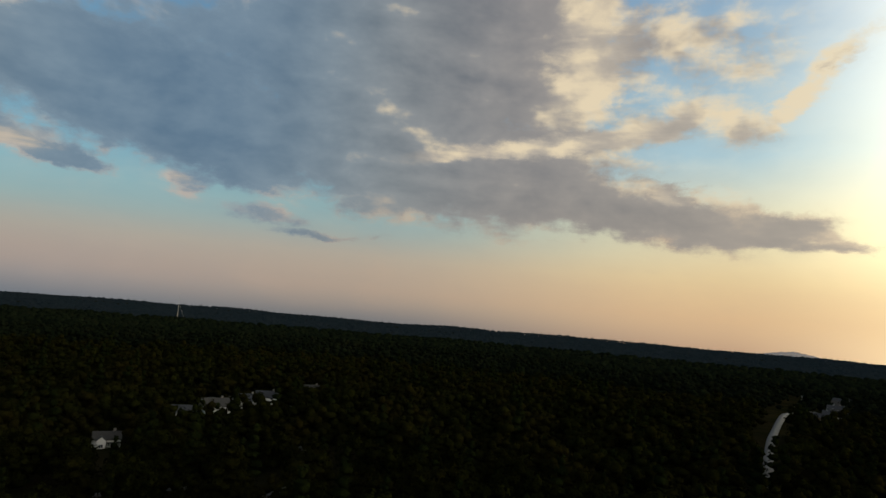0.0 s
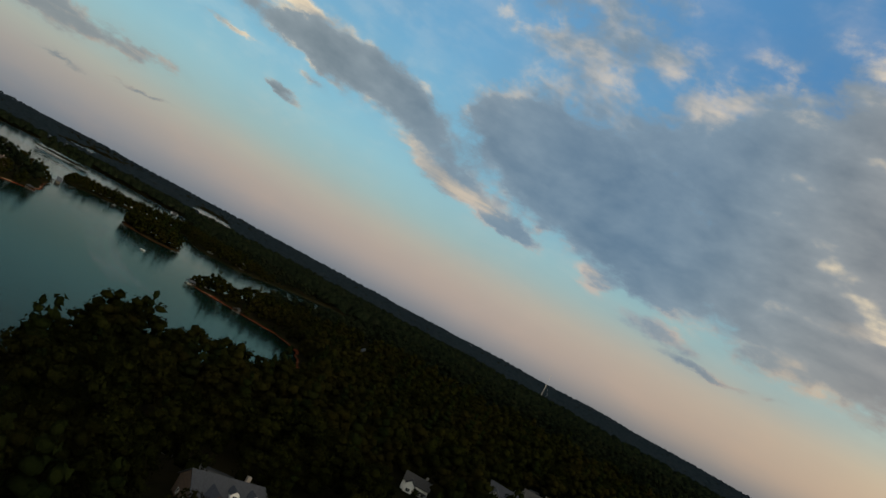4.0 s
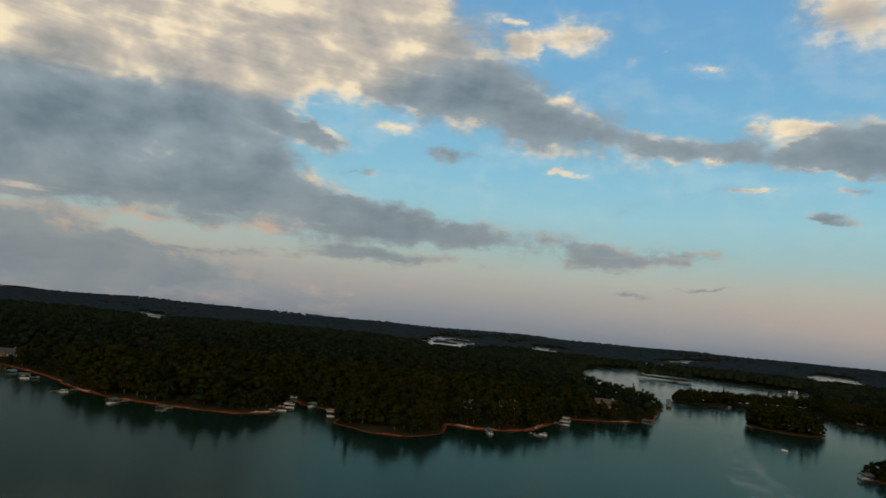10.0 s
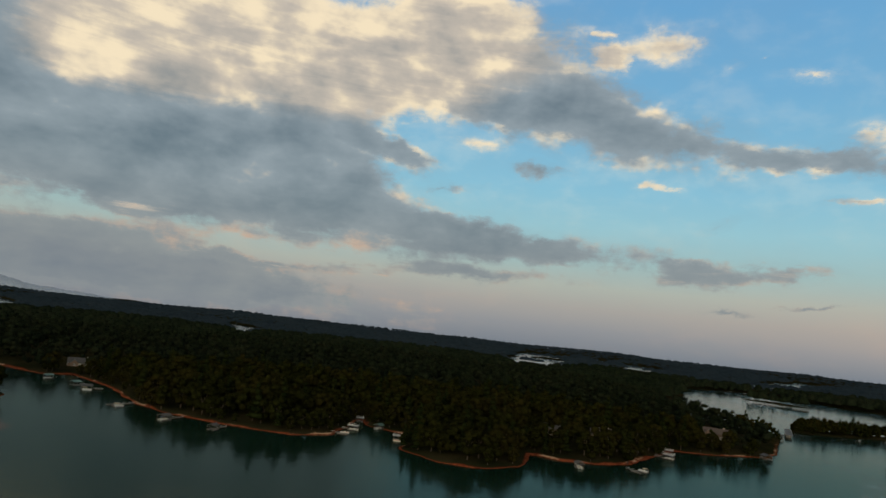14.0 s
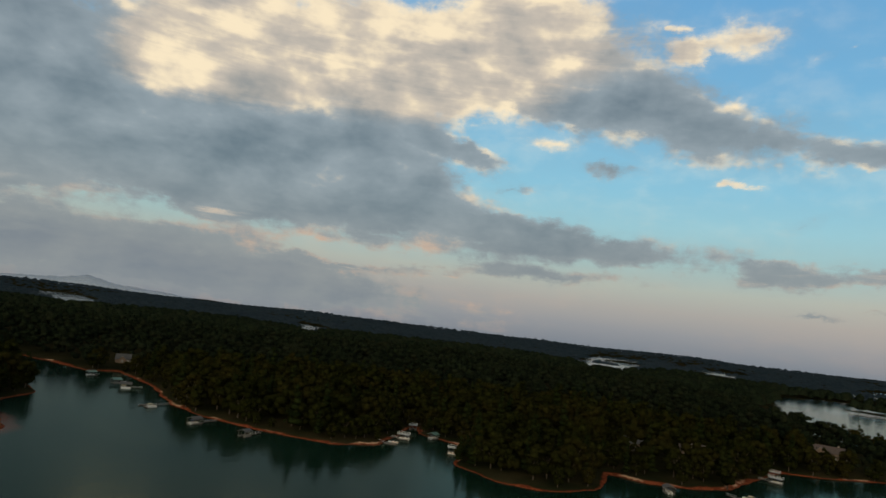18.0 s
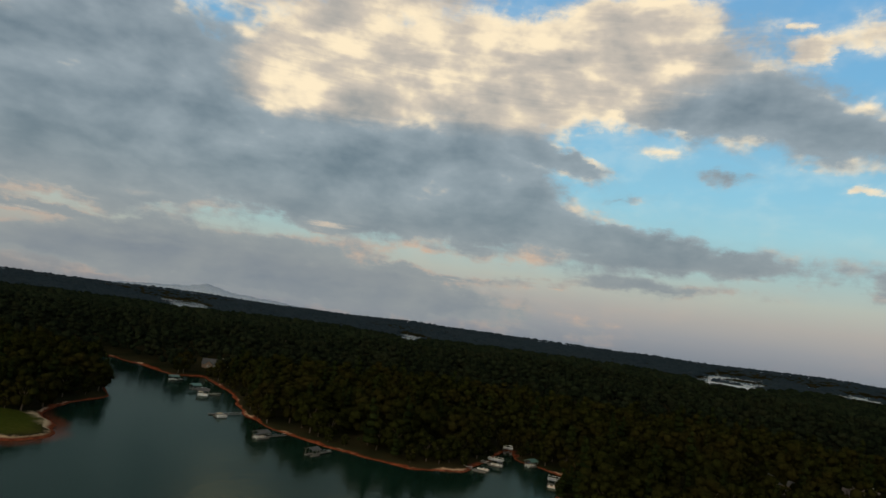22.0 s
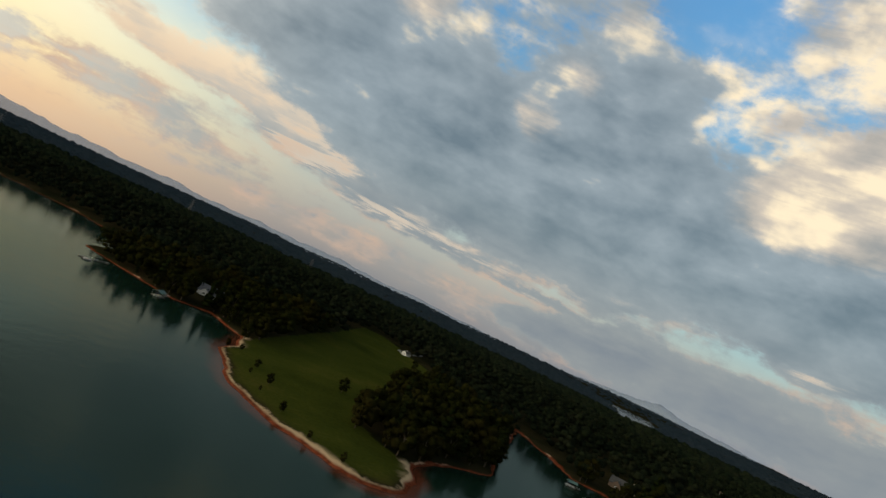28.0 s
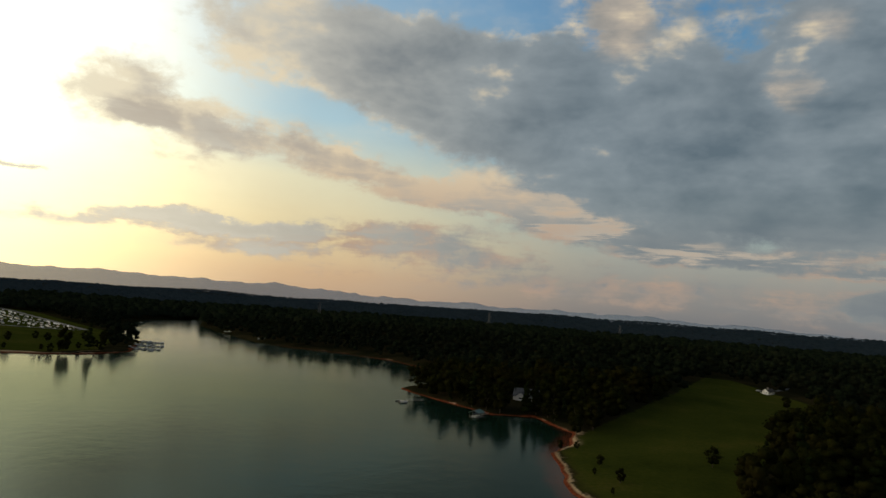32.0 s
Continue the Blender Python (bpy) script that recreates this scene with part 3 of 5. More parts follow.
def shore_distance(x, y):
    """Metres from the water's edge, positive on land."""
    wx, wy = x + 2.5 * wobble(x, y, 14), y + 2.5 * wobble(y + 90, x, 12)
    bays = 60 * np.clip((np.hypot(x + 150, y) - 1300) / 700, 0, 1)
    wx, wy = wx + bays * wobble(x, y, 150), wy + bays * wobble(y + 400, x, 140)
    d = polygon_distance(wx, wy, LAKE + NORTH + SOUTH)
    for poly in [UPPER, *FAR_WATER]:
        d = np.maximum(d, polygon_distance(wx, wy, poly))
    d = -d
    for cx, cy, a, b, turn in ISLANDS:
        u = (wx - cx) * math.cos(turn) + (wy - cy) * math.sin(turn)
        v = (wy - cy) * math.cos(turn) - (wx - cx) * math.sin(turn)
        d = np.maximum(d, (1 - np.hypot(u / a, v / b)) * b)
    return d


MEADOWS = [[(-497, -318), (-560, -392), (-640, -480), (-752, -640), (-775, -625), (-762, -540), (-758, -455), (-738, -405), (-670, -362), (-600, -290), (-566, -246), (-530, -205), (-545, -155), (-537, -138), (-518, -122), (-499, -123),
            (-486, -137), (-473, -172), (-464, -200), (-462, -231), (-474, -288)],
           [(-30, -580), (-95, -592), (-128, -650), (-98, -760), (-50, -885), (160, -1135), (330, -1190), (420, -1100), (200, -760), (60, -590)],
           [(-418, 652), (-372, 622), (-340, 668), (-352, 692), (-385, 668)], [(-345, 696), (-322, 690), (-285, 742), (-300, 758)]]


def height(x, y, d=None):
    d = shore_distance(x, y) if d is None else d
    far = np.hypot(x + 150, y)
    land = 1.6 * np.clip(d / 4, 0, 1) + (20 - 11 * np.clip((far - 900) / 500, 0, 1)) * (1 - np.exp(-np.maximum(d - 5, 0) / 170)) * (0.85 + 0.35 * wobble(x, y, 210))
    land = land + np.clip((far - 2800) / 1700, 0, 1) * (24 + 14 * wobble(x, y, 420)) * np.clip(d / 200, 0, 1)
    meadow = np.maximum(polygon_distance(x, y, MEADOWS[0]), polygon_distance(x, y, MEADOWS[1]))
    flat = 1.6 * np.clip(d / 4, 0, 1) + np.maximum(d - 5, 0) * 0.05
    land = np.where(d > 0, land + (np.minimum(flat, land) - land) * np.clip(meadow / 25 + 0.6, 0, 1), 0)
    return np.where(d > 0, land, np.maximum(d * 0.5, -5.0))


def mesh_object(name, verts, faces, mat, parent=None):
    me = bpy.data.meshes.new(name)
    v = np.asarray(verts, np.float32)
    f = np.asarray(faces, np.int32)
    k = f.shape[1]
    me.vertices.add(len(v))
    me.vertices.foreach_set("co", v.ravel())
    me.loops.add(f.size)
    me.loops.foreach_set("vertex_index", f.ravel())
    me.polygons.add(len(f))
    me.polygons.foreach_set("loop_start", np.arange(0, f.size, k, dtype=np.int32))
    me.update(calc_edges=True)
    for m in mat if isinstance(mat, list) else [mat]:
        me.materials.append(m)
    ob = new(name, me)
    ob.parent = parent
    return ob


def axis(lo, fine_lo, fine_hi, hi, step, grow=1.07):
    """Grid lines: even in the middle, wider and wider outwards."""
    mid = list(np.arange(fine_lo, fine_hi + 0.1, step))
    s, v = step, mid[-1]
    while v < hi:
        s = min(s * grow, 90)
        v += s
        mid.append(min(v, hi))
    s, v = step, mid[0]
    while v > lo:
        s = min(s * grow, 90)
        v -= s
        mid.insert(0, max(v, lo))
    return np.array(mid)


gx, gy = np.meshgrid(axis(-4900, -840, -100, 3000, 4.5), axis(-4900, -720, 640, 4900, 4.5))
shape = gx.shape
gx, gy = gx.ravel(), gy.ravel()
gz = height(gx, gy)
shore = shore_distance(gx, gy)
grass = np.clip(np.max([polygon_distance(gx, gy, p) for p in MEADOWS], 0), -20, 20)
idx = np.arange(gx.size).reshape(shape)
quads = np.stack([idx[:-1, :-1], idx[:-1, 1:], idx[1:, 1:], idx[1:, :-1]], -1).reshape(-1, 4)
ground = mesh_object("ground", np.stack([gx, gy, gz], 1), quads, GROUND)
ground.data.attributes.new("grass", "FLOAT", "POINT").data.foreach_set("value", grass.astype(np.float32))
ground.data.polygons.foreach_set("use_smooth", np.ones(len(quads), bool))
tagged(ground, "rolling wooded land with red clay banks along the lake", "ground", kind="structure")

wx, wy = np.meshgrid(axis(-4900, -840, -100, 3000, 9.0, 1.25), axis(-4900, -720, 640, 4900, 9.0, 1.25))
idx = np.arange(wx.size).reshape(wx.shape)
wx, wy = wx.ravel(), wy.ravel()
quads = np.stack([idx[:-1, :-1], idx[:-1, 1:], idx[1:, 1:], idx[1:, :-1]], -1).reshape(-1, 4)
water = mesh_object("water", np.stack([wx, wy, wx * 0], 1), quads, WATER)
silt = np.clip(shore_distance(wx, wy), -40, 5) - 12 * np.clip(1 - np.maximum.reduce([polygon_distance(wx, wy, MEADOWS[0]) + 40, 0 * wx]) / 40, 0, 1)
water.data.attributes.new("silt", "FLOAT", "POINT").data.foreach_set("value", silt.astype(np.float32))
tagged(water, "murky green lake water with small ripples", "water", kind="structure")


# ---------------------------------------------------------------- woods
GOLD = (1 + 5 ** 0.5) / 2
ICO = np.array([(-1, GOLD, 0), (1, GOLD, 0), (-1, -GOLD, 0), (1, -GOLD, 0), (0, -1, GOLD), (0, 1, GOLD), (0, -1, -GOLD), (0, 1, -GOLD),
                (GOLD, 0, -1), (GOLD, 0, 1), (-GOLD, 0, -1), (-GOLD, 0, 1)]) / math.hypot(1, GOLD)
ICO_FACES = np.array([(0, 11, 5), (0, 5, 1), (0, 1, 7), (0, 7, 10), (0, 10, 11), (1, 5, 9), (5, 11, 4), (11, 10, 2), (10, 7, 6), (7, 1, 8),
                      (3, 9, 4), (3, 4, 2), (3, 2, 6), (3, 6, 8), (3, 8, 9), (4, 9, 5), (2, 4, 11), (6, 2, 10), (8, 6, 7), (9, 8, 1)])


def crown_template(rng, leaves, size, wide=1.0, pine=False, count=10, core=0.86):
    """Crown of a tree of height 1: uneven clumps with small tilted leaf sprays all over them."""
    lobes = []
    for i in range(count):
        if pine:
            h = 0.22 + 0.72 * i / (count - 1)
            lobes.append((rng.uniform(-.05, .05), rng.uniform(-.05, .05), h, 0.24 * (1.2 - h), 0.09))
        else:
            a, r = i * 2.4 + rng.uniform(-.5, .5), (0.05 + 0.20 * math.sqrt(i / count)) * wide
            big = (10 / count) ** 0.28
            lobes.append((r * math.cos(a), r * math.sin(a), 0.82 - 5.0 * r * r + rng.uniform(-.06, .06), rng.uniform(0.10, 0.15) * wide * big, rng.uniform(0.09, 0.14) * big))
    if not pine and count > 6:
        lobes += [(0.12 * math.cos(q), 0.12 * math.sin(q), 0.30, 0.17 * wide, 0.20) for q in (0.3, 2.4, 4.5)]
    verts, faces = [], []
    for lx, ly, lz, rw, rh in lobes:
        v = ICO * rng.uniform(0.68, 1.16, (12, 1)) * [rw, rw, rh] * core + [lx, ly, lz]
        faces.append(ICO_FACES + sum(map(len, verts)))
        verts.append(v)
    for q in range(leaves):
        lx, ly, lz, rw, rh = lobes[q % len(lobes)]
        d = rng.normal(0, 1, 3)
        d /= np.linalg.norm(d)
        if rng.rand() < 0.75:
            d[2] = abs(d[2])
        c = np.array([lx, ly, lz]) + d * [rw, rw, rh] * rng.uniform(0.92, 1.12)
        u = np.cross(d + rng.normal(0, 0.25, 3), rng.normal(0, 1, 3))
        u /= np.linalg.norm(u)
        v = np.cross(d + rng.normal(0, 0.25, 3), u)
        v /= np.linalg.norm(v)
        s = size * rng.uniform(0.6, 1.4)
        faces.append(np.array([(0, 1, 2)]) + sum(map(len, verts)) if q == 0 else faces[-1] + 3)
        verts.append(np.array([c + u * s, c - u * s * 0.5 + v * s * 0.95, c - u * s * 0.6 - v * s * 0.8]))
    return np.concatenate(verts), np.concatenate(faces)


def dome_template(rng, rings):
    """A plain rounded crown for trees far off."""
    verts, faces = [(0, 0, rng.uniform(0.9, 1.05) if rings == 2 else rng.uniform(0.72, 0.86))], []
    for k in range(rings):
        r, h = ((0.78, 0.42), (0.5, 0.05))[k] if rings == 1 else ((0.30, 0.82), (0.50, 0.35))[k]
        for i in range(6):
            q = rng.uniform(0.8, 1.2)
            verts.append((r * q * math.cos(i * 1.047 + k * 0.5), r * q * math.sin(i * 1.047 + k * 0.5), h * rng.uniform(0.85, 1.1)))
    for i in range(6):
        j = (i + 1) % 6
        faces.append((0, 1 + i, 1 + j))
        if rings == 2:
            faces += [(1 + i, 7 + i, 1 + j), (1 + j, 7 + i, 7 + j)]
    return np.array(verts), np.array(faces)


def plant(name, spots, sizes, templates, mat, rng, label):
    """Joins many trees into one object of stuff."""
    vs, fs, base = [], [], 0
    pick = rng.randint(0, len(templates), len(spots))
    turn = rng.uniform(0, 6.28, len(spots))
    for k, (tv, tf) in enumerate(templates):
        s = np.where(pick == k)[0]
        if not len(s):
            continue
        c, n_ = np.cos(turn[s])[:, None], np.sin(turn[s])[:, None]
        x = tv[None, :, 0] * c - tv[None, :, 1] * n_
        y = tv[None, :, 0] * n_ + tv[None, :, 1] * c
        p = np.stack([x, y, np.broadcast_to(tv[None, :, 2], x.shape)], -1) * sizes[s][:, None, None]
        vs.append((p + spots[s][:, None, :]).reshape(-1, 3))
        fs.append((tf[None] + (base + np.arange(len(s)) * len(tv))[:, None, None]).reshape(-1, 3))
        base += len(s) * len(tv)
    ob = mesh_object(name, np.concatenate(vs), np.concatenate(fs), mat)
    ob.data.polygons.foreach_set("use_smooth", np.ones(len(ob.data.polygons), bool))
    return tagged(ob, label, "woods", kind="stuff")


rng = np.random.RandomState(7)
CLEAR = []   # kept free of trees: x, y, radius


def scatter(x0, x1, y0, y1, step, margin=4.0):
    x, y = np.meshgrid(np.arange(x0, x1, step), np.arange(y0, y1, step))
    x = x.ravel() + rng.uniform(-.48, .48, x.size) * step
    y = y.ravel() + rng.uniform(-.48, .48, y.size) * step
    d = shore_distance(x, y)
    ok = d > margin
    for p in MEADOWS:
        ok &= polygon_distance(x, y, p) < 2
    for cx, cy, r in CLEAR:
        ok &= np.hypot(x - cx, y - cy) > r
    return x[ok], y[ok], d[ok]


def seen(x, y):
    """Bearing sectors and depth that the flight looks over."""
    return (np.hypot(x + 150, y - 50))

# houses: x, y, turn, width, depth, wall height, wall, roof, dormers
HOUSES = [(-506, -441, 157, 20, 13, 3.2, "grey", "slate", 0), (-522, -452, 247, 8, 7, 4.0, "white", "slate", 0),
          (-757, -535, 20, 9, 6, 3.0, "white", "grey", 0), (-805, -245, 120, 22, 12, 3.4, "brown", "grey", 0),
          (-949, 481, 25, 15, 9, 5.0, "white", "grey", 0), (-690, 243, 74, 17, 13, 6.0, "brown", "brown", 0),
          (-790, 372, 65, 24, 12, 5.0, "brown", "brown", 0), (-686, 203, 76, 12, 9, 5.0, "brown", "grey", 0),
          (-143, 205, 70, 22, 12, 5.0, "brown", "slate", 2), (-156, 330, 30, 12, 8, 4.5, "white", "grey", 0),
          (-146, 404, 20, 17, 12, 5.5, "grey", "slate", 0), (-138, 432, 35, 17, 12, 5.5, "white", "grey", 0),
          (-126, 459, 25, 16, 11, 5.0, "grey", "slate", 0), (-116, 476, 15, 15, 11, 5.0, "white", "slate", 0),
          (-94, 525, 20, 15, 10, 5.0, "grey", "grey", 0),
          (334, 566, -30, 16, 12, 5.5, "brown", "slate", 0), (378, 628, -30, 16, 12, 5.5, "white", "slate", 0), (414, 676, -30, 15, 12, 5.5, "white", "grey", 0), (438, 722, -25, 16, 12, 5.5, "grey", "slate", 0),
          (486, 800, -30, 15, 12, 5.5, "white", "grey", 0), (520, 850, -30, 16, 12, 5.5, "grey", "slate", 0),
          (560, 915, -30, 15, 11, 5.5, "white", "slate", 0), (629, 1008, -28, 15, 11, 5.5, "grey", "grey", 0),
          (700, 1080, -28, 16, 11, 5.5, "white", "grey", 0),
          (-1500, 1075, 30, 18, 10, 6.0, "white", "grey", 0), (-1480, 1120, 30, 14, 10, 5.0, "white", "slate", 0),
          (-1060, 870, 10, 14, 9, 4.0, "white", "grey", 0), (-870, 800, 40, 15, 10, 5.0, "brown", "grey", 0),
          (-1180, -390, 20, 16, 10, 5.0, "brown", "grey", 0), (-1500, -720, 30, 18, 10, 5.0, "white", "grey", 0),
          (-200, 1380, 20, 20, 12, 6.0, "white", "grey", 0), (-165, 1420, 20, 18, 12, 6.0, "white", "slate", 0)]
# roads: way points and width
ROADS = [([(170, 330), (191, 377), (240, 470), (286, 550), (368, 685), (470, 850), (569, 1016), (640, 1150)], 5.5),
         ([(297, 440), (292, 405), (270, 354), (230, 300)], 7), ([(150, 512), (195, 517), (241, 526)], 5),
         ([(-260, 360), (-232, 378), (-203, 426), (-150, 500)], 5), ([(-180, 205), (-160, 224), (-130, 245), (-90, 262)], 4),
         ([(-128, 192), (-106, 190), (-88, 205), (-60, 212)], 8), ([(-470, 735), (-470, 775), (-430, 800)], 4),
         ([(-60, 250), (-40, 300), (-100, 400), (-90, 540)], 5), ([(-775, -552), (-800, -570), (-850, -640)], 3.2),
         ([(-20, -850), (60, -790), (140, -860), (300, -1100)], 7), ([(-25, -870), (70, -985), (240, -1165)], 7),
         ([(400, 735), (424, 734)], 4), ([(352, 654), (380, 652)], 4), ([(330, 618), (352, 612)], 4), ([(303, 577), (324, 574)], 4), ([(160, 484), (204, 479), (238, 497)], 3.2), ([(-404, 567), (-450, 650), (-520, 780)], 9), ([(-410, 652), (-385, 662), (-352, 690)], 3.2)]
for hx, hy, turn, w, *_ in HOUSES:
    CLEAR.append((hx, hy, w * 0.62 + 1.5))
for hx, hy, turn, w, *_ in HOUSES:
    ex, ey = (-10, 30) if hy > 180 and hx > -400 else (-230, 80)
    k = w * (1.15 if hy > 180 and hx > -400 else 0.75) / math.hypot(ex - hx, ey - hy)
    CLEAR.append((hx + (ex - hx) * k, hy + (ey - hy) * k, w * (0.85 if hy > 180 and hx > -400 else 0.5)))
    if hy > 300 and hx > -250:
        for back in ((14, 30, 48, 66, 86) if hx > 300 else (16, 30, 44)):
            k = back / math.hypot(hx, hy - 30)
            CLEAR.append((hx - hx * k, hy - (hy - 30) * k, 13))
for way_points, w in ROADS:
    for (ax, ay), (bx, by) in zip(way_points, way_points[1:]):
        for k in range(8):
            CLEAR.append((ax + (bx - ax) * k / 8, ay + (by - ay) * k / 8, w * 0.9 + (9 if bx > 200 and w == 5.5 else 8 if w == 8 else 2)))
# the lane and the small meadows beyond the cove lie open towards the water
CLEAR += [(-395, 553, 13), (-385, 605, 22), (-350, 635, 22), (-368, 612, 18), (-322, 668, 20), (-305, 690, 18), (-330, 640, 14)]
# the lake front stays open before the houses
CLEAR += [(-492, -425, 15), (-780, -232, 14), (-672, 236, 11), (-128, 198, 16), (-150, 320, 14), (-118, 188, 12)]


FINE = [crown_template(rng, 440, 0.026, 1.1, count=9, core=0.66) for _ in range(5)]
OAKS = [crown_template(rng, 84, 0.036, 1.1, count=7 - k % 2) for k in range(7)]
PINES = [crown_template(rng, 44, 0.040, pine=True, count=6) for _ in range(3)]
MID = [crown_template(rng, 26, 0.055, 1.3, count=4, core=0.9) for _ in range(6)]
DISTANT = [dome_template(rng, 2) for _ in range(5)]
FARS = [dome_template(rng, 1) for _ in range(5)]

x, y, d = scatter(-1150, 420, -1000, 860, 10.6, 1.2)
gap = seen(x, y)
near = ((gap < 690) | ((x < -690) & (y > 440) & (x > -1130))) & ~((x > 60) & (y < 60)) & (x < 60 + 0.6 * np.maximum(y, 0))
x, y, d = x[near], y[near], d[near]
# the spit and the islands are thickly grown
for box in ((-1130, -990, 545, 850), (-865, -715, 530, 620)):
    ex, ey, ed = scatter(box[0], box[1], box[2], box[3], 7.5, 1.0)
    keep = ed < 45
    x, y, d = np.r_[x, ex[keep]], np.r_[y, ey[keep]], np.r_[d, ed[keep]]
size = (13 + 12 * rng.rand(len(x)) ** 1.3) * np.where(d < 7, rng.uniform(0.5, 0.95, len(x)), 1) * np.where((x < -430) & (y > 440) & ((x < -865) | (x > -715)), 0.8, 1)
spots = np.stack([x, y, height(x, y) - 0.5], 1)
is_pine = rng.rand(len(x)) < 0.12
# the trees of the lake front stand singly; the woods behind them are joined
front = (d < 17) & (x > -770) & (x < -440) & (y > -420) & (y < 420) & ~is_pine
front &= np.cumsum(front) <= 290
single_trees = [(tuple(p), h) for p, h in zip(spots[front], size[front])]
rest = ~front
close = (np.hypot(x + 70, y - 120) < 190) & rest & ~is_pine
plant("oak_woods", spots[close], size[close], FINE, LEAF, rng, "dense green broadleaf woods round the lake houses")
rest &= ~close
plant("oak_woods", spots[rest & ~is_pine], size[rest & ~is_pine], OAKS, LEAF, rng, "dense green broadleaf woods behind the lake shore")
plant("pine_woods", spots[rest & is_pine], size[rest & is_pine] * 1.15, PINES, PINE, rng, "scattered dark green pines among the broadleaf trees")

x, y, d = scatter(-2400, 1700, -2200, 2300, 17.5, 5)
gap = seen(x, y)
ok = (gap >= 680) & (gap < 2050) & ~((x > 500) & (y < 0)) & ~((x < -690) & (y > 440) & (x > -1130) & (y < 860)) & ~((y < -300) & (x > 350 - y * 0.25))
x, y = x[ok], y[ok]
spots, size, out = np.stack([x, y, height(x, y) - 1], 1), rng.uniform(14, 26, len(x)), gap[ok] > 1250
plant("middle_woods", spots[~out], size[~out], MID, MID_LEAF_HAZE, rng, "continuous green woodland beyond the shore")
plant("middle_woods", spots[out], size[out], DISTANT, MID_LEAF_HAZE, rng, "continuous green woodland between the arms of the lake")
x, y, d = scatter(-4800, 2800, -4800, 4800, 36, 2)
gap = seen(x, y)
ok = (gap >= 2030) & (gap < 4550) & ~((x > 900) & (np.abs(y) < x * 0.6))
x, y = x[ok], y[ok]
plant("far_woods", np.stack([x, y, height(x, y) - 1], 1), rng.uniform(17, 26, len(x)), FARS, FAR_LEAF_HAZE, rng, "distant hazy woodland that runs to the horizon")


# ---------------------------------------------------------------- parts of things
def part(name, bm, mat, parent=None, label=""):
    me = bpy.data.meshes.new(name)
    bm.to_mesh(me)
    bm.free()
    me.materials.append(mat)
    ob = new(name, me)
    ob.parent = parent
    return tagged(ob, label)


def thing(name, m, label, category, group=""):
    ob = new(name)
    ob.empty_display_size = 0.5
    ob.matrix_world = m
    return tagged(ob, label, category, group)


def block(sx, sy, sz, x=0, y=0, z=0, bm=None, turn=0.0, top=1.0):
    """A box on its base centre; top scales the upper face."""
    bm = bm or bmesh.new()
    c, s = math.cos(turn), math.sin(turn)
    v = []
    for h, k in ((0, 1.0), (sz, top)):
        for px, py in ((-1, -1), (1, -1), (1, 1), (-1, 1)):
            u, w = px * sx / 2 * k, py * sy / 2 * k
            v.append(bm.verts.new((x + u * c - w * s, y + u * s + w * c, z + h)))
    for f in ((3, 2, 1, 0), (4, 5, 6, 7), (0, 1, 5, 4), (1, 2, 6, 5), (2, 3, 7, 6), (3, 0, 4, 7)):
        bm.faces.new([v[i] for i in f])
    return bm


def prism(profile, length, bm=None, x=0, y=0, z=0):
    """A profile in the x-z plane drawn out along y."""
    bm = bm or bmesh.new()
    a = [bm.verts.new((x + px, y - length / 2, z + pz)) for px, pz in profile]
    b = [bm.verts.new((x + px, y + length / 2, z + pz)) for px, pz in profile]
    bm.faces.new(a)
    bm.faces.new(b[::-1])
    for i in range(len(a)):
        j = (i + 1) % len(a)
        bm.faces.new((a[j], a[i], b[i], b[j]))
    return bm


def tube(p, q, r, sides=6, bm=None, r2=None):
    bm = bm or bmesh.new()
    p, q = Vector(p), Vector(q)
    turn = (q - p).to_track_quat("Z", "Y")
    rings = []
    for c, rr in ((p, r), (q, r if r2 is None else r2)):
        rings.append([bm.verts.new(c + turn @ Vector((rr * math.cos(6.2832 * i / sides), rr * math.sin(6.2832 * i / sides), 0))) for i in range(sides)])
    for i in range(sides):
        j = (i + 1) % sides
        bm.faces.new((rings[0][i], rings[0][j], rings[1][j], rings[1][i]))
    bm.faces.new(rings[0][::-1])
    bm.faces.new(rings[1])
    return bm


WHITE = plain("white_paint", (0.55, 0.54, 0.51), (0.66, 0.65, 0.62), 1.5, 0.5)
GREY_SIDING = plain("grey_siding", (0.24, 0.24, 0.24), (0.32, 0.32, 0.31), 1.5, 0.7)
BROWN = plain("brown_siding", (0.075, 0.048, 0.034), (0.12, 0.08, 0.055), 1.5, 0.7)
SLATE = plain("slate_shingle", (0.022, 0.024, 0.029), (0.042, 0.044, 0.052), 2.5, 0.8)
GREY_ROOF = plain("grey_shingle", (0.026, 0.025, 0.024), (0.048, 0.045, 0.042), 2.5, 0.8)
BROWN_ROOF = plain("brown_shingle", (0.034, 0.024, 0.020), (0.058, 0.042, 0.034), 2.5, 0.8)
GREEN_ROOF = plain("green_metal_roof", (0.03, 0.07, 0.055), (0.05, 0.10, 0.08), 1.0, 0.4)
BLUE_ROOF = plain("blue_metal_roof", (0.03, 0.06, 0.13), (0.05, 0.09, 0.18), 1.0, 0.4)
PALE_ROOF = plain("pale_metal_roof", (0.09, 0.092, 0.095), (0.14, 0.143, 0.145), 1.0, 0.4)
DECK = plain("weathered_deck", (0.055, 0.048, 0.042), (0.10, 0.09, 0.08), 2.0, 0.85)
FLOAT = plain("black_float", (0.02, 0.02, 0.022), (0.04, 0.04, 0.042), 2.0, 0.6)
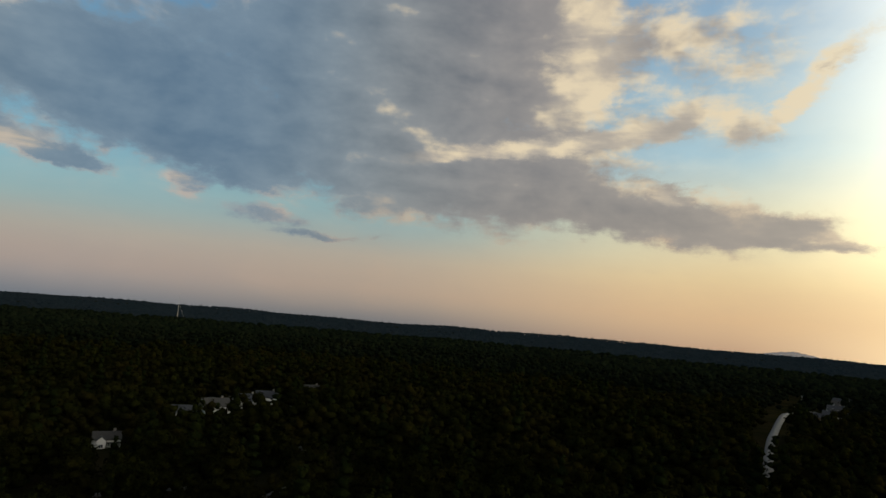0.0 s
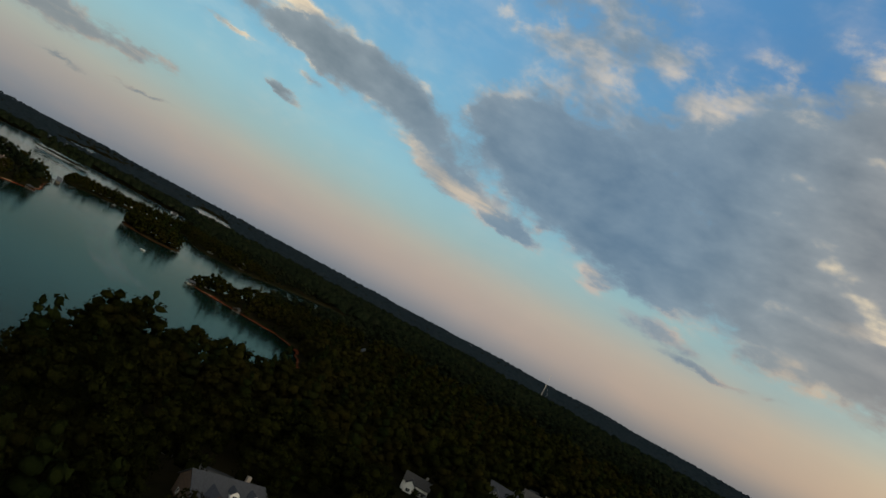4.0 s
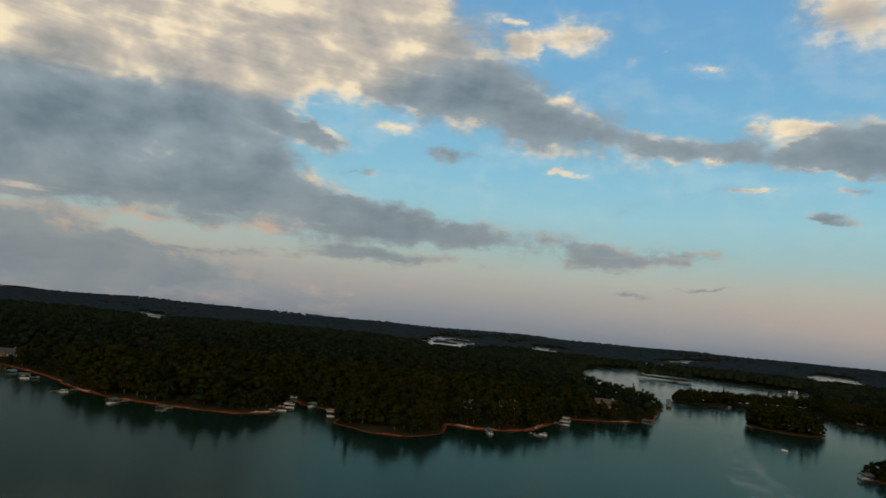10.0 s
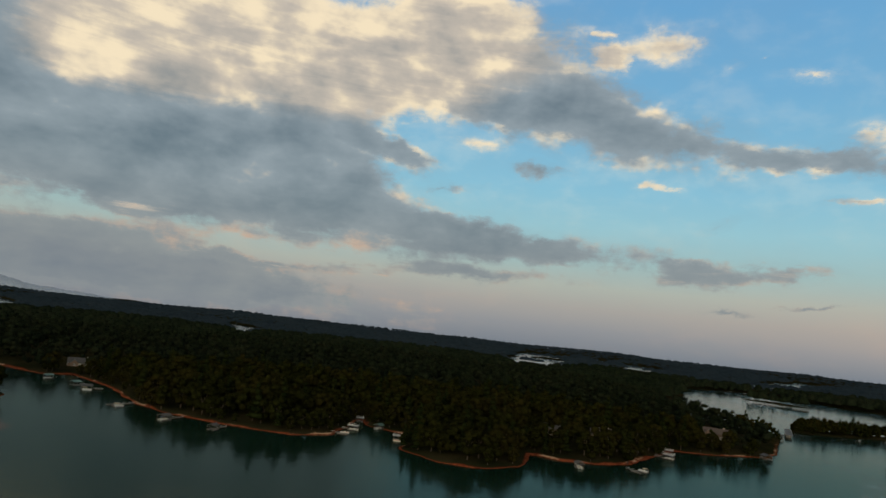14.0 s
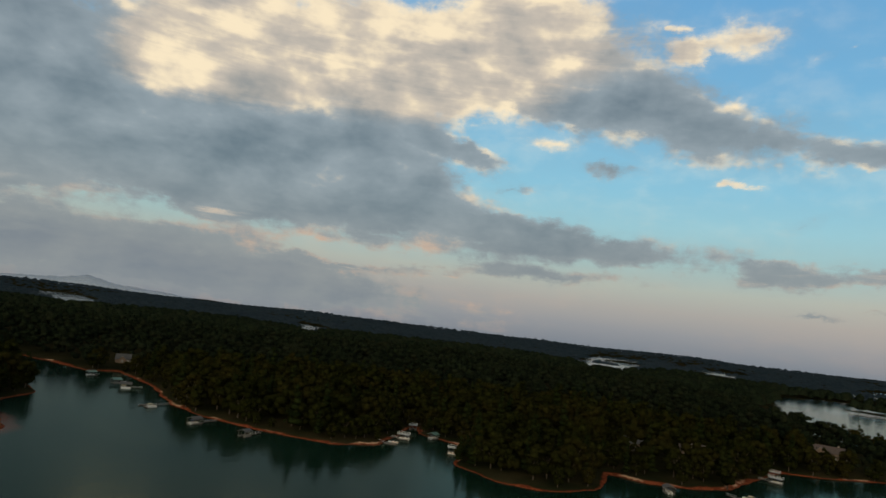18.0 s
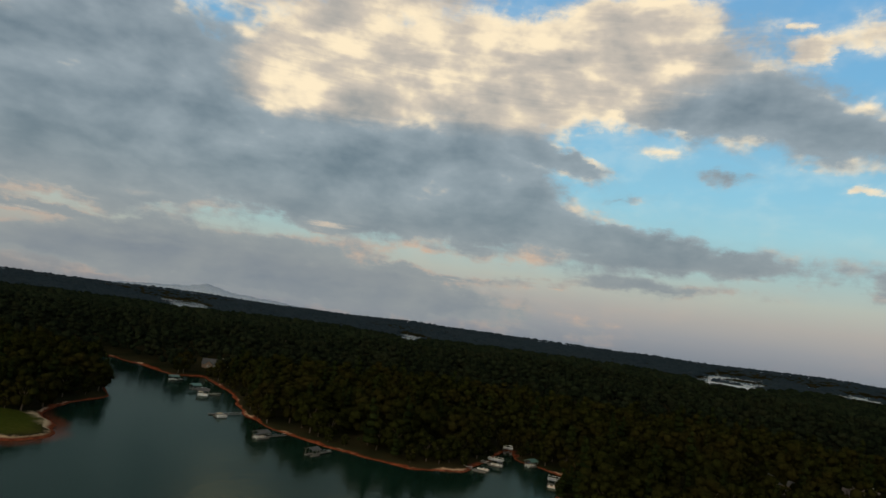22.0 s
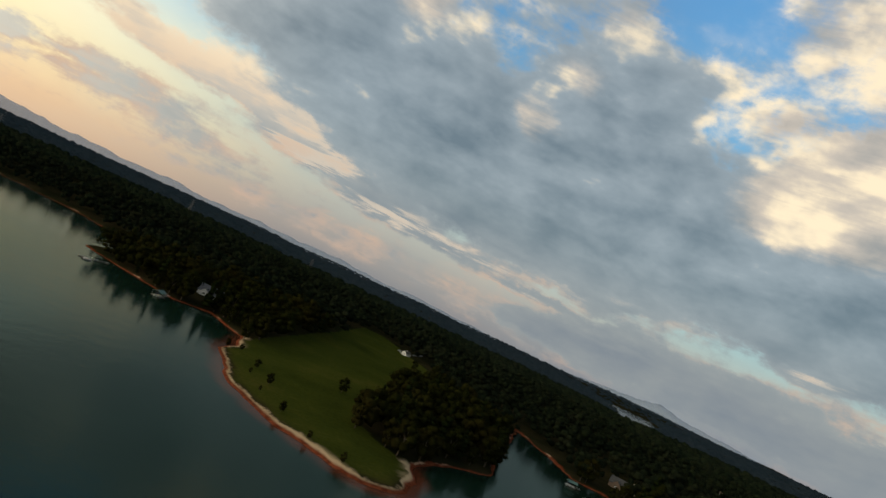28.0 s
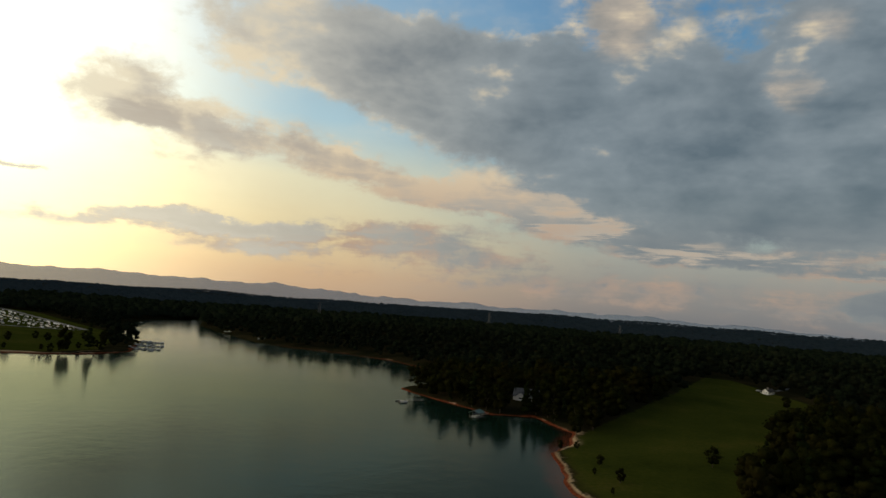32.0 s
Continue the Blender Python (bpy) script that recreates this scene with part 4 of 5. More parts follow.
METAL = plain("galvanised_steel", (0.32, 0.33, 0.34), (0.44, 0.45, 0.46), 3.0, 0.4, 0.5, 0.8)
HULL = plain("white_hull", (0.46, 0.45, 0.43), (0.56, 0.55, 0.53), 1.0, 0.25, 0.5)
NAVY = plain("navy_canvas", (0.02, 0.03, 0.06), (0.035, 0.05, 0.09), 3.0, 0.8)
TAN = plain("tan_canvas", (0.28, 0.22, 0.14), (0.36, 0.29, 0.19), 3.0, 0.8)
RED = plain("red_paint", (0.24, 0.03, 0.02), (0.32, 0.05, 0.03), 1.0, 0.35, 0.5)
BLACK = plain("black_paint", (0.012, 0.012, 0.014), (0.025, 0.025, 0.028), 1.0, 0.3, 0.5)
SILVER = plain("silver_paint", (0.30, 0.31, 0.32), (0.38, 0.39, 0.40), 1.0, 0.3, 0.5)
RUBBER = plain("rubber", (0.012, 0.012, 0.012), (0.022, 0.022, 0.022), 4.0, 0.85)
STEEL = plain("weathered_steel", (0.05, 0.053, 0.055), (0.08, 0.083, 0.085), 3.0, 0.7, 0.3, 0.3)
CONCRETE = plain("concrete", (0.11, 0.107, 0.10), (0.17, 0.163, 0.153), 0.6, 0.9)
ASPHALT = plain("asphalt", (0.05, 0.05, 0.05), (0.085, 0.083, 0.08), 0.4, 0.9)
STONE = plain("chimney_stone", (0.14, 0.12, 0.10), (0.24, 0.21, 0.18), 4.0, 0.9)
n = material("window_glass", 0.08, 0.5)
n.base((0.02, 0.025, 0.03, 1))
PANE = n.m
WALLS = {"white": WHITE, "grey": GREY_SIDING, "brown": BROWN}
ROOFS = {"slate": SLATE, "grey": GREY_ROOF, "brown": BROWN_ROOF}


def at_ground(x, y, turn=0.0, sink=0.1):
    z = float(height(np.array([x], float), np.array([y], float))[0])
    return pose(x, y, z - sink, 0, 0, turn)


# ---------------------------------------------------------------- roads
def road_strip(name, way_points, width, mat, label, lift=0.25):
    pts = []
    for (ax, ay), (bx, by) in zip(way_points, way_points[1:]):
        k = max(2, int(math.hypot(bx - ax, by - ay) / 8))
        pts += [(ax + (bx - ax) * i / k, ay + (by - ay) * i / k) for i in range(k)]
    pts.append(way_points[-1])
    p = np.array(pts, float)
    for _ in range(6):
        p[1:-1] = (p[:-2] + 2 * p[1:-1] + p[2:]) / 4
    d = np.gradient(p, axis=0)
    nrm = np.stack([-d[:, 1], d[:, 0]], 1) / np.linalg.norm(d, axis=1)[:, None]
    left, right = p + nrm * width / 2, p - nrm * width / 2
    z = np.maximum(np.maximum(height(left[:, 0], left[:, 1]), height(right[:, 0], right[:, 1])), height(p[:, 0], p[:, 1])) + lift
    rows = [np.c_[left, z - 1.5], np.c_[left, z], np.c_[right, z], np.c_[right, z - 1.5]]
    v = np.concatenate(rows)
    k = len(p)
    f = [(r * k + i, r * k + i + 1, (r + 1) * k + i + 1, (r + 1) * k + i) for r in range(3) for i in range(k - 1)]
    ob = mesh_object(name, v, f, mat)
    return tagged(ob, label, "road", kind="structure")


for i, (pts, w) in enumerate(ROADS):
    road_strip("road" if w > 6 else "driveway", pts, w, CONCRETE if i in (0, 11, 12, 13, 14, 15, 17) else ASPHALT,
               "pale concrete street between the houses" if i == 0 else "narrow paved lane through the woods")


# ---------------------------------------------------------------- houses
def window(parent, m, w=1.2, h=1.4):
    win = part("window", block(w, 0.10, h), PANE, parent)
    win.matrix_local = m
    bm = bmesh.new()
    for sx in (-1, 1):
        block(0.10, 0.16, h + 0.2, sx * (w / 2 + 0.05), 0, -0.1, bm)
    block(w, 0.16, 0.10, 0, 0, h, bm)
    block(w, 0.16, 0.10, 0, 0, -0.1, bm)
    block(0.05, 0.14, h, 0, 0, 0, bm)
    part("window_frame", bm, WHITE, win)
    part("window_sill", block(w + 0.3, 0.26, 0.07, 0, -0.03, -0.17), WHITE, win)
    return win


def house(x, y, turn, w, d, h, wall, roof, dormers):
    tone = {"white": "white-painted", "grey": "grey-sided", "brown": "brown wooden"}[wall]
    cover = {"slate": "dark slate-grey", "grey": "weathered grey", "brown": "brown"}[roof]
    size = "small" if w < 13 else "large" if w > 19 else "two-storey" if h > 5.2 else "low"
    ob = thing("house", at_ground(x, y, turn, 0.4), f"{size} {tone} house with a {cover} shingle roof among trees", "house")
    wm, rm = WALLS[wall], ROOFS[roof]
    rise = d * 0.36
    bm = block(d, w, h)
    bmesh.ops.rotate(bm, verts=bm.verts, matrix=Matrix.Rotation(radians(90), 3, "Z"))
    part("wall", bm, wm, ob)
    gable = prism([(-d / 2, 0), (d / 2, 0), (0, rise)], w - 0.02, None, 0, 0, h)
    bmesh.ops.rotate(gable, verts=gable.verts, matrix=Matrix.Rotation(radians(90), 3, "Z"))
    part("gable", gable, wm, ob)
    for side in (-1, 1):
        e, t = 0.6, 0.25
        k = rise / (d / 2)
        bm = prism([(side * (d / 2 + e), -e * k), (side * (d / 2 + e), -e * k + t), (0, rise + t), (0, rise)][::side], w + 1.0, None, 0, 0, h + 0.02)
        bmesh.ops.rotate(bm, verts=bm.verts, matrix=Matrix.Rotation(radians(90), 3, "Z"))
        part("roof", bm, rm, ob)
    part("chimney", block(1.2, 1.0, h + rise + 1.3, w * 0.28, d * 0.14), STONE, ob)
    # a cross gable to the front
    fw = w * 0.34
    part("front_gable", prism([(-fw / 2, 0), (fw / 2, 0), (fw / 2, h * 0.92), (0, h * 0.92 + fw * 0.42), (-fw / 2, h * 0.92)], 3.0, None, -w * 0.22, -d / 2 - 1.2), wm, ob)
    for side in (-1, 1):
        part("front_roof", prism([(side * (fw / 2 + 0.4), -0.34), (side * (fw / 2 + 0.4), -0.1), (0, fw * 0.42 + 0.24), (0, fw * 0.42)][::side], 4.6 + d * 0.2, None, -w * 0.22, -d / 2 - 0.7 + d * 0.1, h * 0.92 + 0.02), rm, ob)
    rows = [1.0] if h < 5.2 else [1.0, 3.6]
    for zz in rows:
        for fx in (0.05, 0.2, 0.36):
            window(ob, pose(w * fx, -d / 2 - 0.03, zz))
        for fx in (-0.35, -0.1, 0.15, 0.36):
            window(ob, pose(w * fx, d / 2 + 0.03, zz, 0, 0, 180))
        window(ob, pose(-w * 0.22, -d / 2 - 2.73, zz), 1.8)
        for s in (-1, 1):
            window(ob, pose(s * (w / 2 + 0.03), -d * 0.2, zz, 0, 0, 90 * s))
            window(ob, pose(s * (w / 2 + 0.03), d * 0.2, zz, 0, 0, 90 * s))
    door = part("door", block(1.1, 0.12, 2.1, -w * 0.02, -d / 2 - 0.04, 0.4), BROWN if wall != "brown" else WHITE, ob)
    part("door_handle", block(0.08, 0.10, 0.12, -w * 0.02 + 0.4, -d / 2 - 0.14, 1.4), METAL, door)
    for i in range(dormers):
        dx = w * (0.05 + 0.27 * i)
        dm = part("dormer", prism([(-1.3, 0), (1.3, 0), (1.3, 1.9), (0, 2.9), (-1.3, 1.9)], 3.2, None, dx, -d * 0.30, h + 0.5), WHITE, ob)
        part("dormer_roof", prism([(-1.6, 1.75), (0, 2.95), (1.6, 1.75), (1.6, 1.95), (0, 3.15), (-1.6, 1.95)], 3.5, None, dx, -d * 0.30, h + 0.5), rm, dm)
        window(ob, pose(dx, -d * 0.30 - 1.66, h + 0.9), 1.2, 1.2)
    # porch on posts
    part("porch_roof", block(w * 0.5, 2.6, 0.22, w * 0.22, -d / 2 - 1.3, min(h, 2.9) - 0.15), rm, ob)
    for fx in (0.0, 0.22, 0.44):
        part("porch_post", block(0.2, 0.2, min(h, 2.9) - 0.2, w * fx + 0.2, -d / 2 - 2.4), WHITE, ob)
    part("porch_deck", block(w * 0.5, 2.7, 0.35, w * 0.22, -d / 2 - 1.35), DECK, ob)
    return ob


for h_ in HOUSES:
    house(*h_)


# ---------------------------------------------------------------- boats, docks, cars
def pontoon_boat(m, canopy, label):
    ob = thing("pontoon_boat", m, label, "boat")
    for sx in (-0.9, 0.9):
        bm = tube((sx, -3.1, 0.1), (sx, 2.9, 0.1), 0.32, 8)
        tube((sx, 2.9, 0.1), (sx, 3.7, 0.25), 0.32, 8, bm, 0.06)
        part("pontoon", bm, METAL, ob)
    part("deck", block(2.5, 6.6, 0.12, 0, 0.1, 0.42), DECK, ob)
    bm = bmesh.new()
    for sx in (-1.2, 1.2):
        block(0.06, 6.2, 0.65, sx, 0.1, 0.54, bm)
    block(2.4, 0.06, 0.65, 0, 3.2, 0.54, bm)
    block(2.4, 0.06, 0.65, 0, -3.0, 0.54, bm)
    part("side_panel", bm, SILVER, ob)
    part("seat", block(0.7, 2.4, 0.5, -0.8, 1.9, 0.54), TAN, ob)
    part("seat", block(0.7, 2.4, 0.5, 0.8, 1.9, 0.54), TAN, ob)
    part("console", block(0.7, 0.6, 0.95, 0.6, -0.4, 0.54, top=0.8), HULL, ob)
    bm = bmesh.new()
    for sx in (-1.15, 1.15):
        for sy in (-2.6, -0.2):
            tube((sx, sy, 0.5), (sx, sy, 2.45), 0.03, 5, bm)
    part("canopy_frame", bm, METAL, ob)
    part("canopy", prism([(-1.3, 0), (-0.7, 0.16), (0.7, 0.16), (1.3, 0), (1.3, 0.06), (0.7, 0.24), (-0.7, 0.24), (-1.3, 0.06)], 3.0, None, 0, -1.4, 2.42), canopy, ob)
    part("outboard_motor", block(0.4, 0.5, 1.1, 0, -3.4, 0.1, top=0.8), BLACK, ob)
    return ob


def runabout(m, stripe, label, name="motor_boat"):
    ob = thing(name, m, label, "boat")
    bm = bmesh.new()
    ribs = []
    for yy, wd, ht in ((-3.0, 1.05, 0.75), (-1.0, 1.15, 0.78), (1.0, 1.05, 0.82), (2.3, 0.65, 0.9), (3.2, 0.06, 1.0)):
        ribs.append([bm.verts.new((px * wd, yy, pz * ht)) for px, pz in ((-1, 1), (-0.85, 0.25), (0, -0.25), (0.85, 0.25), (1, 1))])
    for a, b in zip(ribs, ribs[1:]):
        for i in range(4):
            bm.faces.new((a[i], a[i + 1], b[i + 1], b[i]))
    bm.faces.new(ribs[0][::-1])
    for a, b in zip(ribs[2:], ribs[3:]):
        bm.faces.new((a[4], a[0], b[0], b[4]))
    part("hull", bm, HULL, ob)
    part("gunwale", block(2.34, 4.0, 0.08, 0, -1.0, 0.76), stripe, ob)
    part("cockpit", block(1.8, 3.4, 0.03, 0, -1.1, 0.86), TAN, ob)
    part("windshield", prism([(-0.95, 0), (0.95, 0), (0.8, 0.5), (-0.8, 0.5)], 0.05, None, 0, 0.9, 0.82), PANE, ob)
    for sx in (-0.5, 0.5):
        part("seat", block(0.55, 0.55, 0.5, sx, -0.2, 0.88, top=0.85), HULL, ob)
    part("bench", block(1.6, 0.5, 0.42, 0, -2.2, 0.88), HULL, ob)
    part("outboard_motor", block(0.42, 0.5, 1.2, 0, -3.3, 0.0, top=0.75), BLACK, ob)
    return ob


def boat_dock(m, w, length, roof_mat, gang, label, flat_roof=False, open_top=False):
    """Floating dock; the shore lies towards plus y."""
    ob = thing("boat_dock", m, label, "dock")
    bm = bmesh.new()
    for sx in (-1, 1):
        block(1.6, length, 0.25, sx * (w / 2 - 0.8), 0, 0.35, bm)
    block(w - 3.2, 2.2, 0.25, 0, length / 2 - 1.1, 0.35, bm)
    part("deck", bm, DECK, ob)
    for sx in (-1, 1):
        for k in (-1, 0, 1):
            part("float", block(1.3, length * 0.27, 0.5, sx * (w / 2 - 0.8), k * length / 3, -0.15), FLOAT, ob)
    if not open_top:
        for sx in (-1, 1):
            for k in (-1, 0, 1):
                part("post", block(0.18, 0.18, 2.7, sx * (w / 2 - 0.3), k * (length / 2 - 0.4), 0.55), DECK, ob)
        if flat_roof:
            part("roof", block(w + 0.4, length + 0.4, 0.25, 0, 0, 3.25), roof_mat, ob)
            bm = bmesh.new()
            for sx in (-1, 1):
                block(0.08, length, 0.08, sx * w / 2, 0, 4.4, bm)
                block(w, 0.08, 0.08, 0, sx * length / 2, 4.4, bm)
                for k in range(5):
                    block(0.08, 0.08, 0.95, sx * w / 2, (k / 4 - 0.5) * length, 3.5, bm)
            part("railing", bm, WHITE, ob)
        else:
            for side in (-1, 1):
                part("roof", prism([(side * (w / 2 + 0.5), -0.15), (side * (w / 2 + 0.5), 0.0), (0, w * 0.2 + 0.15), (0, w * 0.2)][::side], length + 0.8, None, 0, 0, 3.25), roof_mat, ob)
            part("roof_beam", block(w, 0.2, 0.25, 0, 0, 3.0), DECK, ob)
    if gang:
        g = part("gangway", block(1.4, gang, 0.16, 0, length / 2 + gang / 2, 0.5), DECK, ob)
        bm = bmesh.new()
        for sx in (-1, 1):
            block(0.06, gang, 0.06, sx * 0.7, length / 2 + gang / 2, 1.5, bm)
            for k in range(5):
                block(0.06, 0.06, 0.9, sx * 0.7, length / 2 + gang * (k + 0.5) / 5, 0.65, bm)
        part("handrail", bm, METAL, g)
    return ob


def face_shore(x, y):
    """Turn, in degrees, that points plus y at the nearest land."""
    xs, ys = np.array([x + 6, x - 6, x, x], float), np.array([y, y, y + 6, y - 6], float)
    d = shore_distance(xs, ys)
    return math.degrees(math.atan2(-(d[0] - d[1]), d[2] - d[3]))


DOCKS = [(-727, -227, 8, 10, GREEN_ROOF, "green", 4, 1), (-690, -172, 10, 12, GREY_ROOF, "grey", 8, 2), (-705, -190, 9, 10, GREEN_ROOF, "green", 6, 0),
         (-630, -118, 12, 11, None, "", 14, 2), (-596, -66, 9, 11, GREY_ROOF, "grey", 14, 1), (-582, -28, 8, 9, GREY_ROOF, "grey", 12, 0),
         (-622, 49, 8, 11, None, "", 12, 3), (-643, 53, 8, 11, PALE_ROOF, "pale", 5, 1), (-685, 52, 8, 9, PALE_ROOF, "pale", 3, 0),
         (-660, 70, 8, 9, GREEN_ROOF, "green", 4, 1), (-622, 88, 9, 11, PALE_ROOF, "pale", 5, 3), (-598, 209, 8, 10, GREY_ROOF, "grey", 8, 1),
         (-606, 250, 11, 12, None, "", 6, 2), (-676, 292, 9, 12, PALE_ROOF, "pale", 7, 1), (-700, 300, 8, 9, PALE_ROOF, "pale", 5, 0),
         (-735, 394, 10, 12, SLATE, "dark", 5, 0), (-912, 492, 9, 10, GREY_ROOF, "grey", 4, 0), (-412, -432, 9, 10, None, "", 16, 3),
         (-458, -384, 10, 13, GREEN_ROOF, "green", 11, 1), (-240, 160, 6, 9, None, "", 9, 0), (-176, 146, 10, 11, BLUE_ROOF, "blue", 9, 3),
         (-533, 466, 10, 12, SLATE, "dark", 4, 1), (-545, 500, 9, 10, GREY_ROOF, "grey", 5, 3), (-480, 484, 9, 9, GREY_ROOF, "grey", 4, 0),
         (-880, 742, 10, 11, PALE_ROOF, "pale", 6, 0), (-240, -925, 10, 14, PALE_ROOF, "pale", 6, 1), (-170, -1040, 10, 14, PALE_ROOF, "pale", 6, 0),
         (-842, 780, 9, 10, GREY_ROOF, "grey", 5, 0), (-432, -485, 8, 8, None, "", 5, 0), (-60, -1275, 9, 11, PALE_ROOF, "pale", 5, 1)]
for x, y, w, ln, rm, tone, gang, boat in DOCKS:
    turn, w, ln = face_shore(x, y), w * 0.66, ln * 0.66
    m = pose(x, y, 0, 0, 0, turn)
    if rm is None:
        boat_dock(m, w, ln, DECK, gang, "open weathered wooden floating dock with a gangway on the lake", open_top=True)
    else:
        boat_dock(m, w, ln, rm, gang, f"covered wooden boat dock with a {tone} roof floating by the shore", flat_roof=rm is PALE_ROOF)
    if boat == 1:
        pontoon_boat(m @ pose(0, -0.8, 0.05), NAVY, "pontoon boat with a navy canopy moored in a covered slip")
    elif boat == 2:
        pontoon_boat(m @ pose(w / 2 + 1.6, 0, 0.05), TAN, "pontoon boat with a tan canopy moored beside a dock")
    elif boat == 3:
        runabout(m @ pose(w / 2 + 1.5, -0.5, 0.05), RED if x < -500 else NAVY, "small white motor boat tied up beside a dock")

n = material("wake_foam", 0.6, 0.3)
n.base((0.30, 0.34, 0.34, 1))
n.put(n.math("MULTIPLY", n.step(n.noise(n.node("ShaderNodeMapping", 0, {"Vector": n.pos, "Scale": (0.03, 0.03, 1)}), 1.0, 5, 0.65, 1.0), 0.35, 0.75), 0.34), n.b.inputs["Alpha"])
WAKE = n.m


def wake(name, pts, w0, w1, mat, label):
    p = np.array(pts, float)
    for _ in range(4):
        q = np.empty((len(p) * 2 - 2, 2))
        q[0::2], q[1::2] = p[:-1] * 0.75 + p[1:] * 0.25, p[:-1] * 0.25 + p[1:] * 0.75
        p = np.r_[p[:1], q, p[-1:]]
    g = np.gradient(p, axis=0)
    nrm = np.stack([-g[:, 1], g[:, 0]], 1) / np.linalg.norm(g, axis=1)[:, None]
    w = np.linspace(w0, w1, len(p))[:, None] / 2
    k = len(p)
    v = np.r_[np.c_[p + nrm * w, np.full(k, 0.03)], np.c_[p - nrm * w, np.full(k, 0.03)]]
    return tagged(mesh_object(name, v, [(i, i + 1, k + i + 1, k + i) for i in range(k - 1)], mat), label, "water", kind="stuff")


wake("boat_wake", [(-636, 472), (-680, 464), (-740, 455), (-800, 470), (-870, 492)], 2.5, 7, WAKE, "thin pale wake trailing behind the motor boat")
wake("old_wake", [(-700, 462), (-610, 405), (-540, 370), (-470, 345), (-400, 330)], 14, 22, WAKE, "broad faint pale wake fading on the lake")
wake("old_wake", [(-640, 440), (-560, 400), (-500, 372), (-430, 360)], 8, 14, WAKE, "faint curved wake fading on the lake")
runabout(pose(-632, 472, 0.05, 6, 0, -80), NAVY, "white motor boat under way on the open lake")

# bridge over the gap
bridge = thing("bridge", pose(-957, 523, 0, 0, 0, 28), "low grey concrete road bridge across a narrow channel", "bridge")
part("road_deck", block(7, 84, 0.7, 0, 0, 3.2), ASPHALT, bridge).rotation_euler = (0, 0, radians(37))
for s in (-1, 1):
    p = part("parapet", block(0.3, 84, 0.7, s * 3.4, 0, 3.9), CONCRETE, bridge)
    p.rotation_euler = (0, 0, radians(37))
for k in (-24, -8, 8, 24):
    p = part("pier", block(5, 1.2, 5.2, 0, k, -2), CONCRETE, bridge)
    p.rotation_euler = (0, 0, radians(37))


def car(m, paint, tone):
    ob = thing("car", m, f"{tone} car parked on the pavement", "car")
    bm = prism([(-2.2, 0.35), (2.2, 0.35), (2.25, 0.8), (1.1, 0.95), (-2.1, 0.98), (-2.25, 0.7)], 1.75)
    part("body", bm, paint, ob)
    part("cabin", prism([(-1.7, 0.96), (0.95, 0.96), (0.3, 1.45), (-1.3, 1.47)], 1.5), PANE, ob)
    part("roof", prism([(-1.25, 1.46), (0.25, 1.46), (0.2, 1.51), (-1.2, 1.51)], 1.4), paint, ob)
    for sx in (-1.35, 1.35):
        for sy in (-0.85, 0.85):
            w = part("wheel", tube((sx, sy - 0.1, 0.34), (sx, sy + 0.1, 0.34), 0.34, 10), RUBBER, ob)
            part("rim", tube((sx, sy - 0.11, 0.34), (sx, sy + 0.11, 0.34), 0.19, 8), METAL, w)
    return ob


def boat_trailer(m, cover, tone):
    ob = thing("boat_on_trailer", m, f"{tone} boat on a trailer in a gravel storage lot", "boat")
    bm = prism([(-1.15, 1.5), (-0.8, 0.7), (0, 0.5), (0.8, 0.7), (1.15, 1.5)], 6.0)
    part("hull", bm, HULL, ob)
    part("cover", prism([(-1.2, 1.5), (1.2, 1.5), (0.5, 2.1), (-0.5, 2.1)], 5.6, None, 0, -0.2), cover, ob)
    part("trailer_frame", block(1.6, 7.2, 0.12, 0, 0.4, 0.42), METAL, ob)
    for s in (-1, 1):
        part("wheel", tube((s * 0.9, -1, 0.33), (s * 1.1, -1, 0.33), 0.33, 10), RUBBER, ob)
    return ob


CARS = [car(pose(0, 0, -50), p, t) for p, t in ((HULL, "white"), (SILVER, "silver"), (BLACK, "black"), (RED, "red"))]
TRAILERS = [boat_trailer(pose(0, 0, -50), p, t) for p, t in ((WHITE, "white-covered"), (NAVY, "navy-covered"), (TAN, "tan-covered"))]
for (x, y, turn), k in (((-127, 200, 60), 1), ((-124, 197, 60), 2), ((-103, 184, 20), 3), ((-98, 189, 50), 2), ((-95, 186, 50), 1),
                        ((-131, 315, 30), 0), ((205, 519, 10), 0), ((216, 522, 10), 1), ((-105, 410, 70), 0), ((-100, 445, 70), 1),
                        ((372, 668, 60), 0), ((405, 718, 60), 1), ((440, 770, 60), 0), ((462, 800, 60), 2), ((500, 868, 60), 0), ((540, 930, 60), 1), ((-755, -548, 20), 0)):
    copy_thing(CARS[k], at_ground(x, y, turn, -0.3))
# storage lot above the marina: rows of boats on trailers and cars
rl = random.Random(5)
for row in range(9):
    for col in range(22):
        fx, fy = col / 21, row / 8
        x, y = -5 + 215 * fx - 20 + 95 * fy, -845 - 235 * fx + 75 * fy - 10
        if rl.random() < 0.10:
            continue
        src = rl.choice((TRAILERS[0], *TRAILERS)) if rl.random() < 0.7 else rl.choice(CARS[:3])
        ob = copy_thing(src, at_ground(x + rl.uniform(-2, 2), y + rl.uniform(-2, 2), rl.uniform(-12, 12) + 42 + (90 if src in CARS else 0), -0.05))
        tagged(ob, group="vehicles in the storage lot")
for src in CARS + TRAILERS:
    for o in (*src.children_recursive, src):
        bpy.data.objects.remove(o)

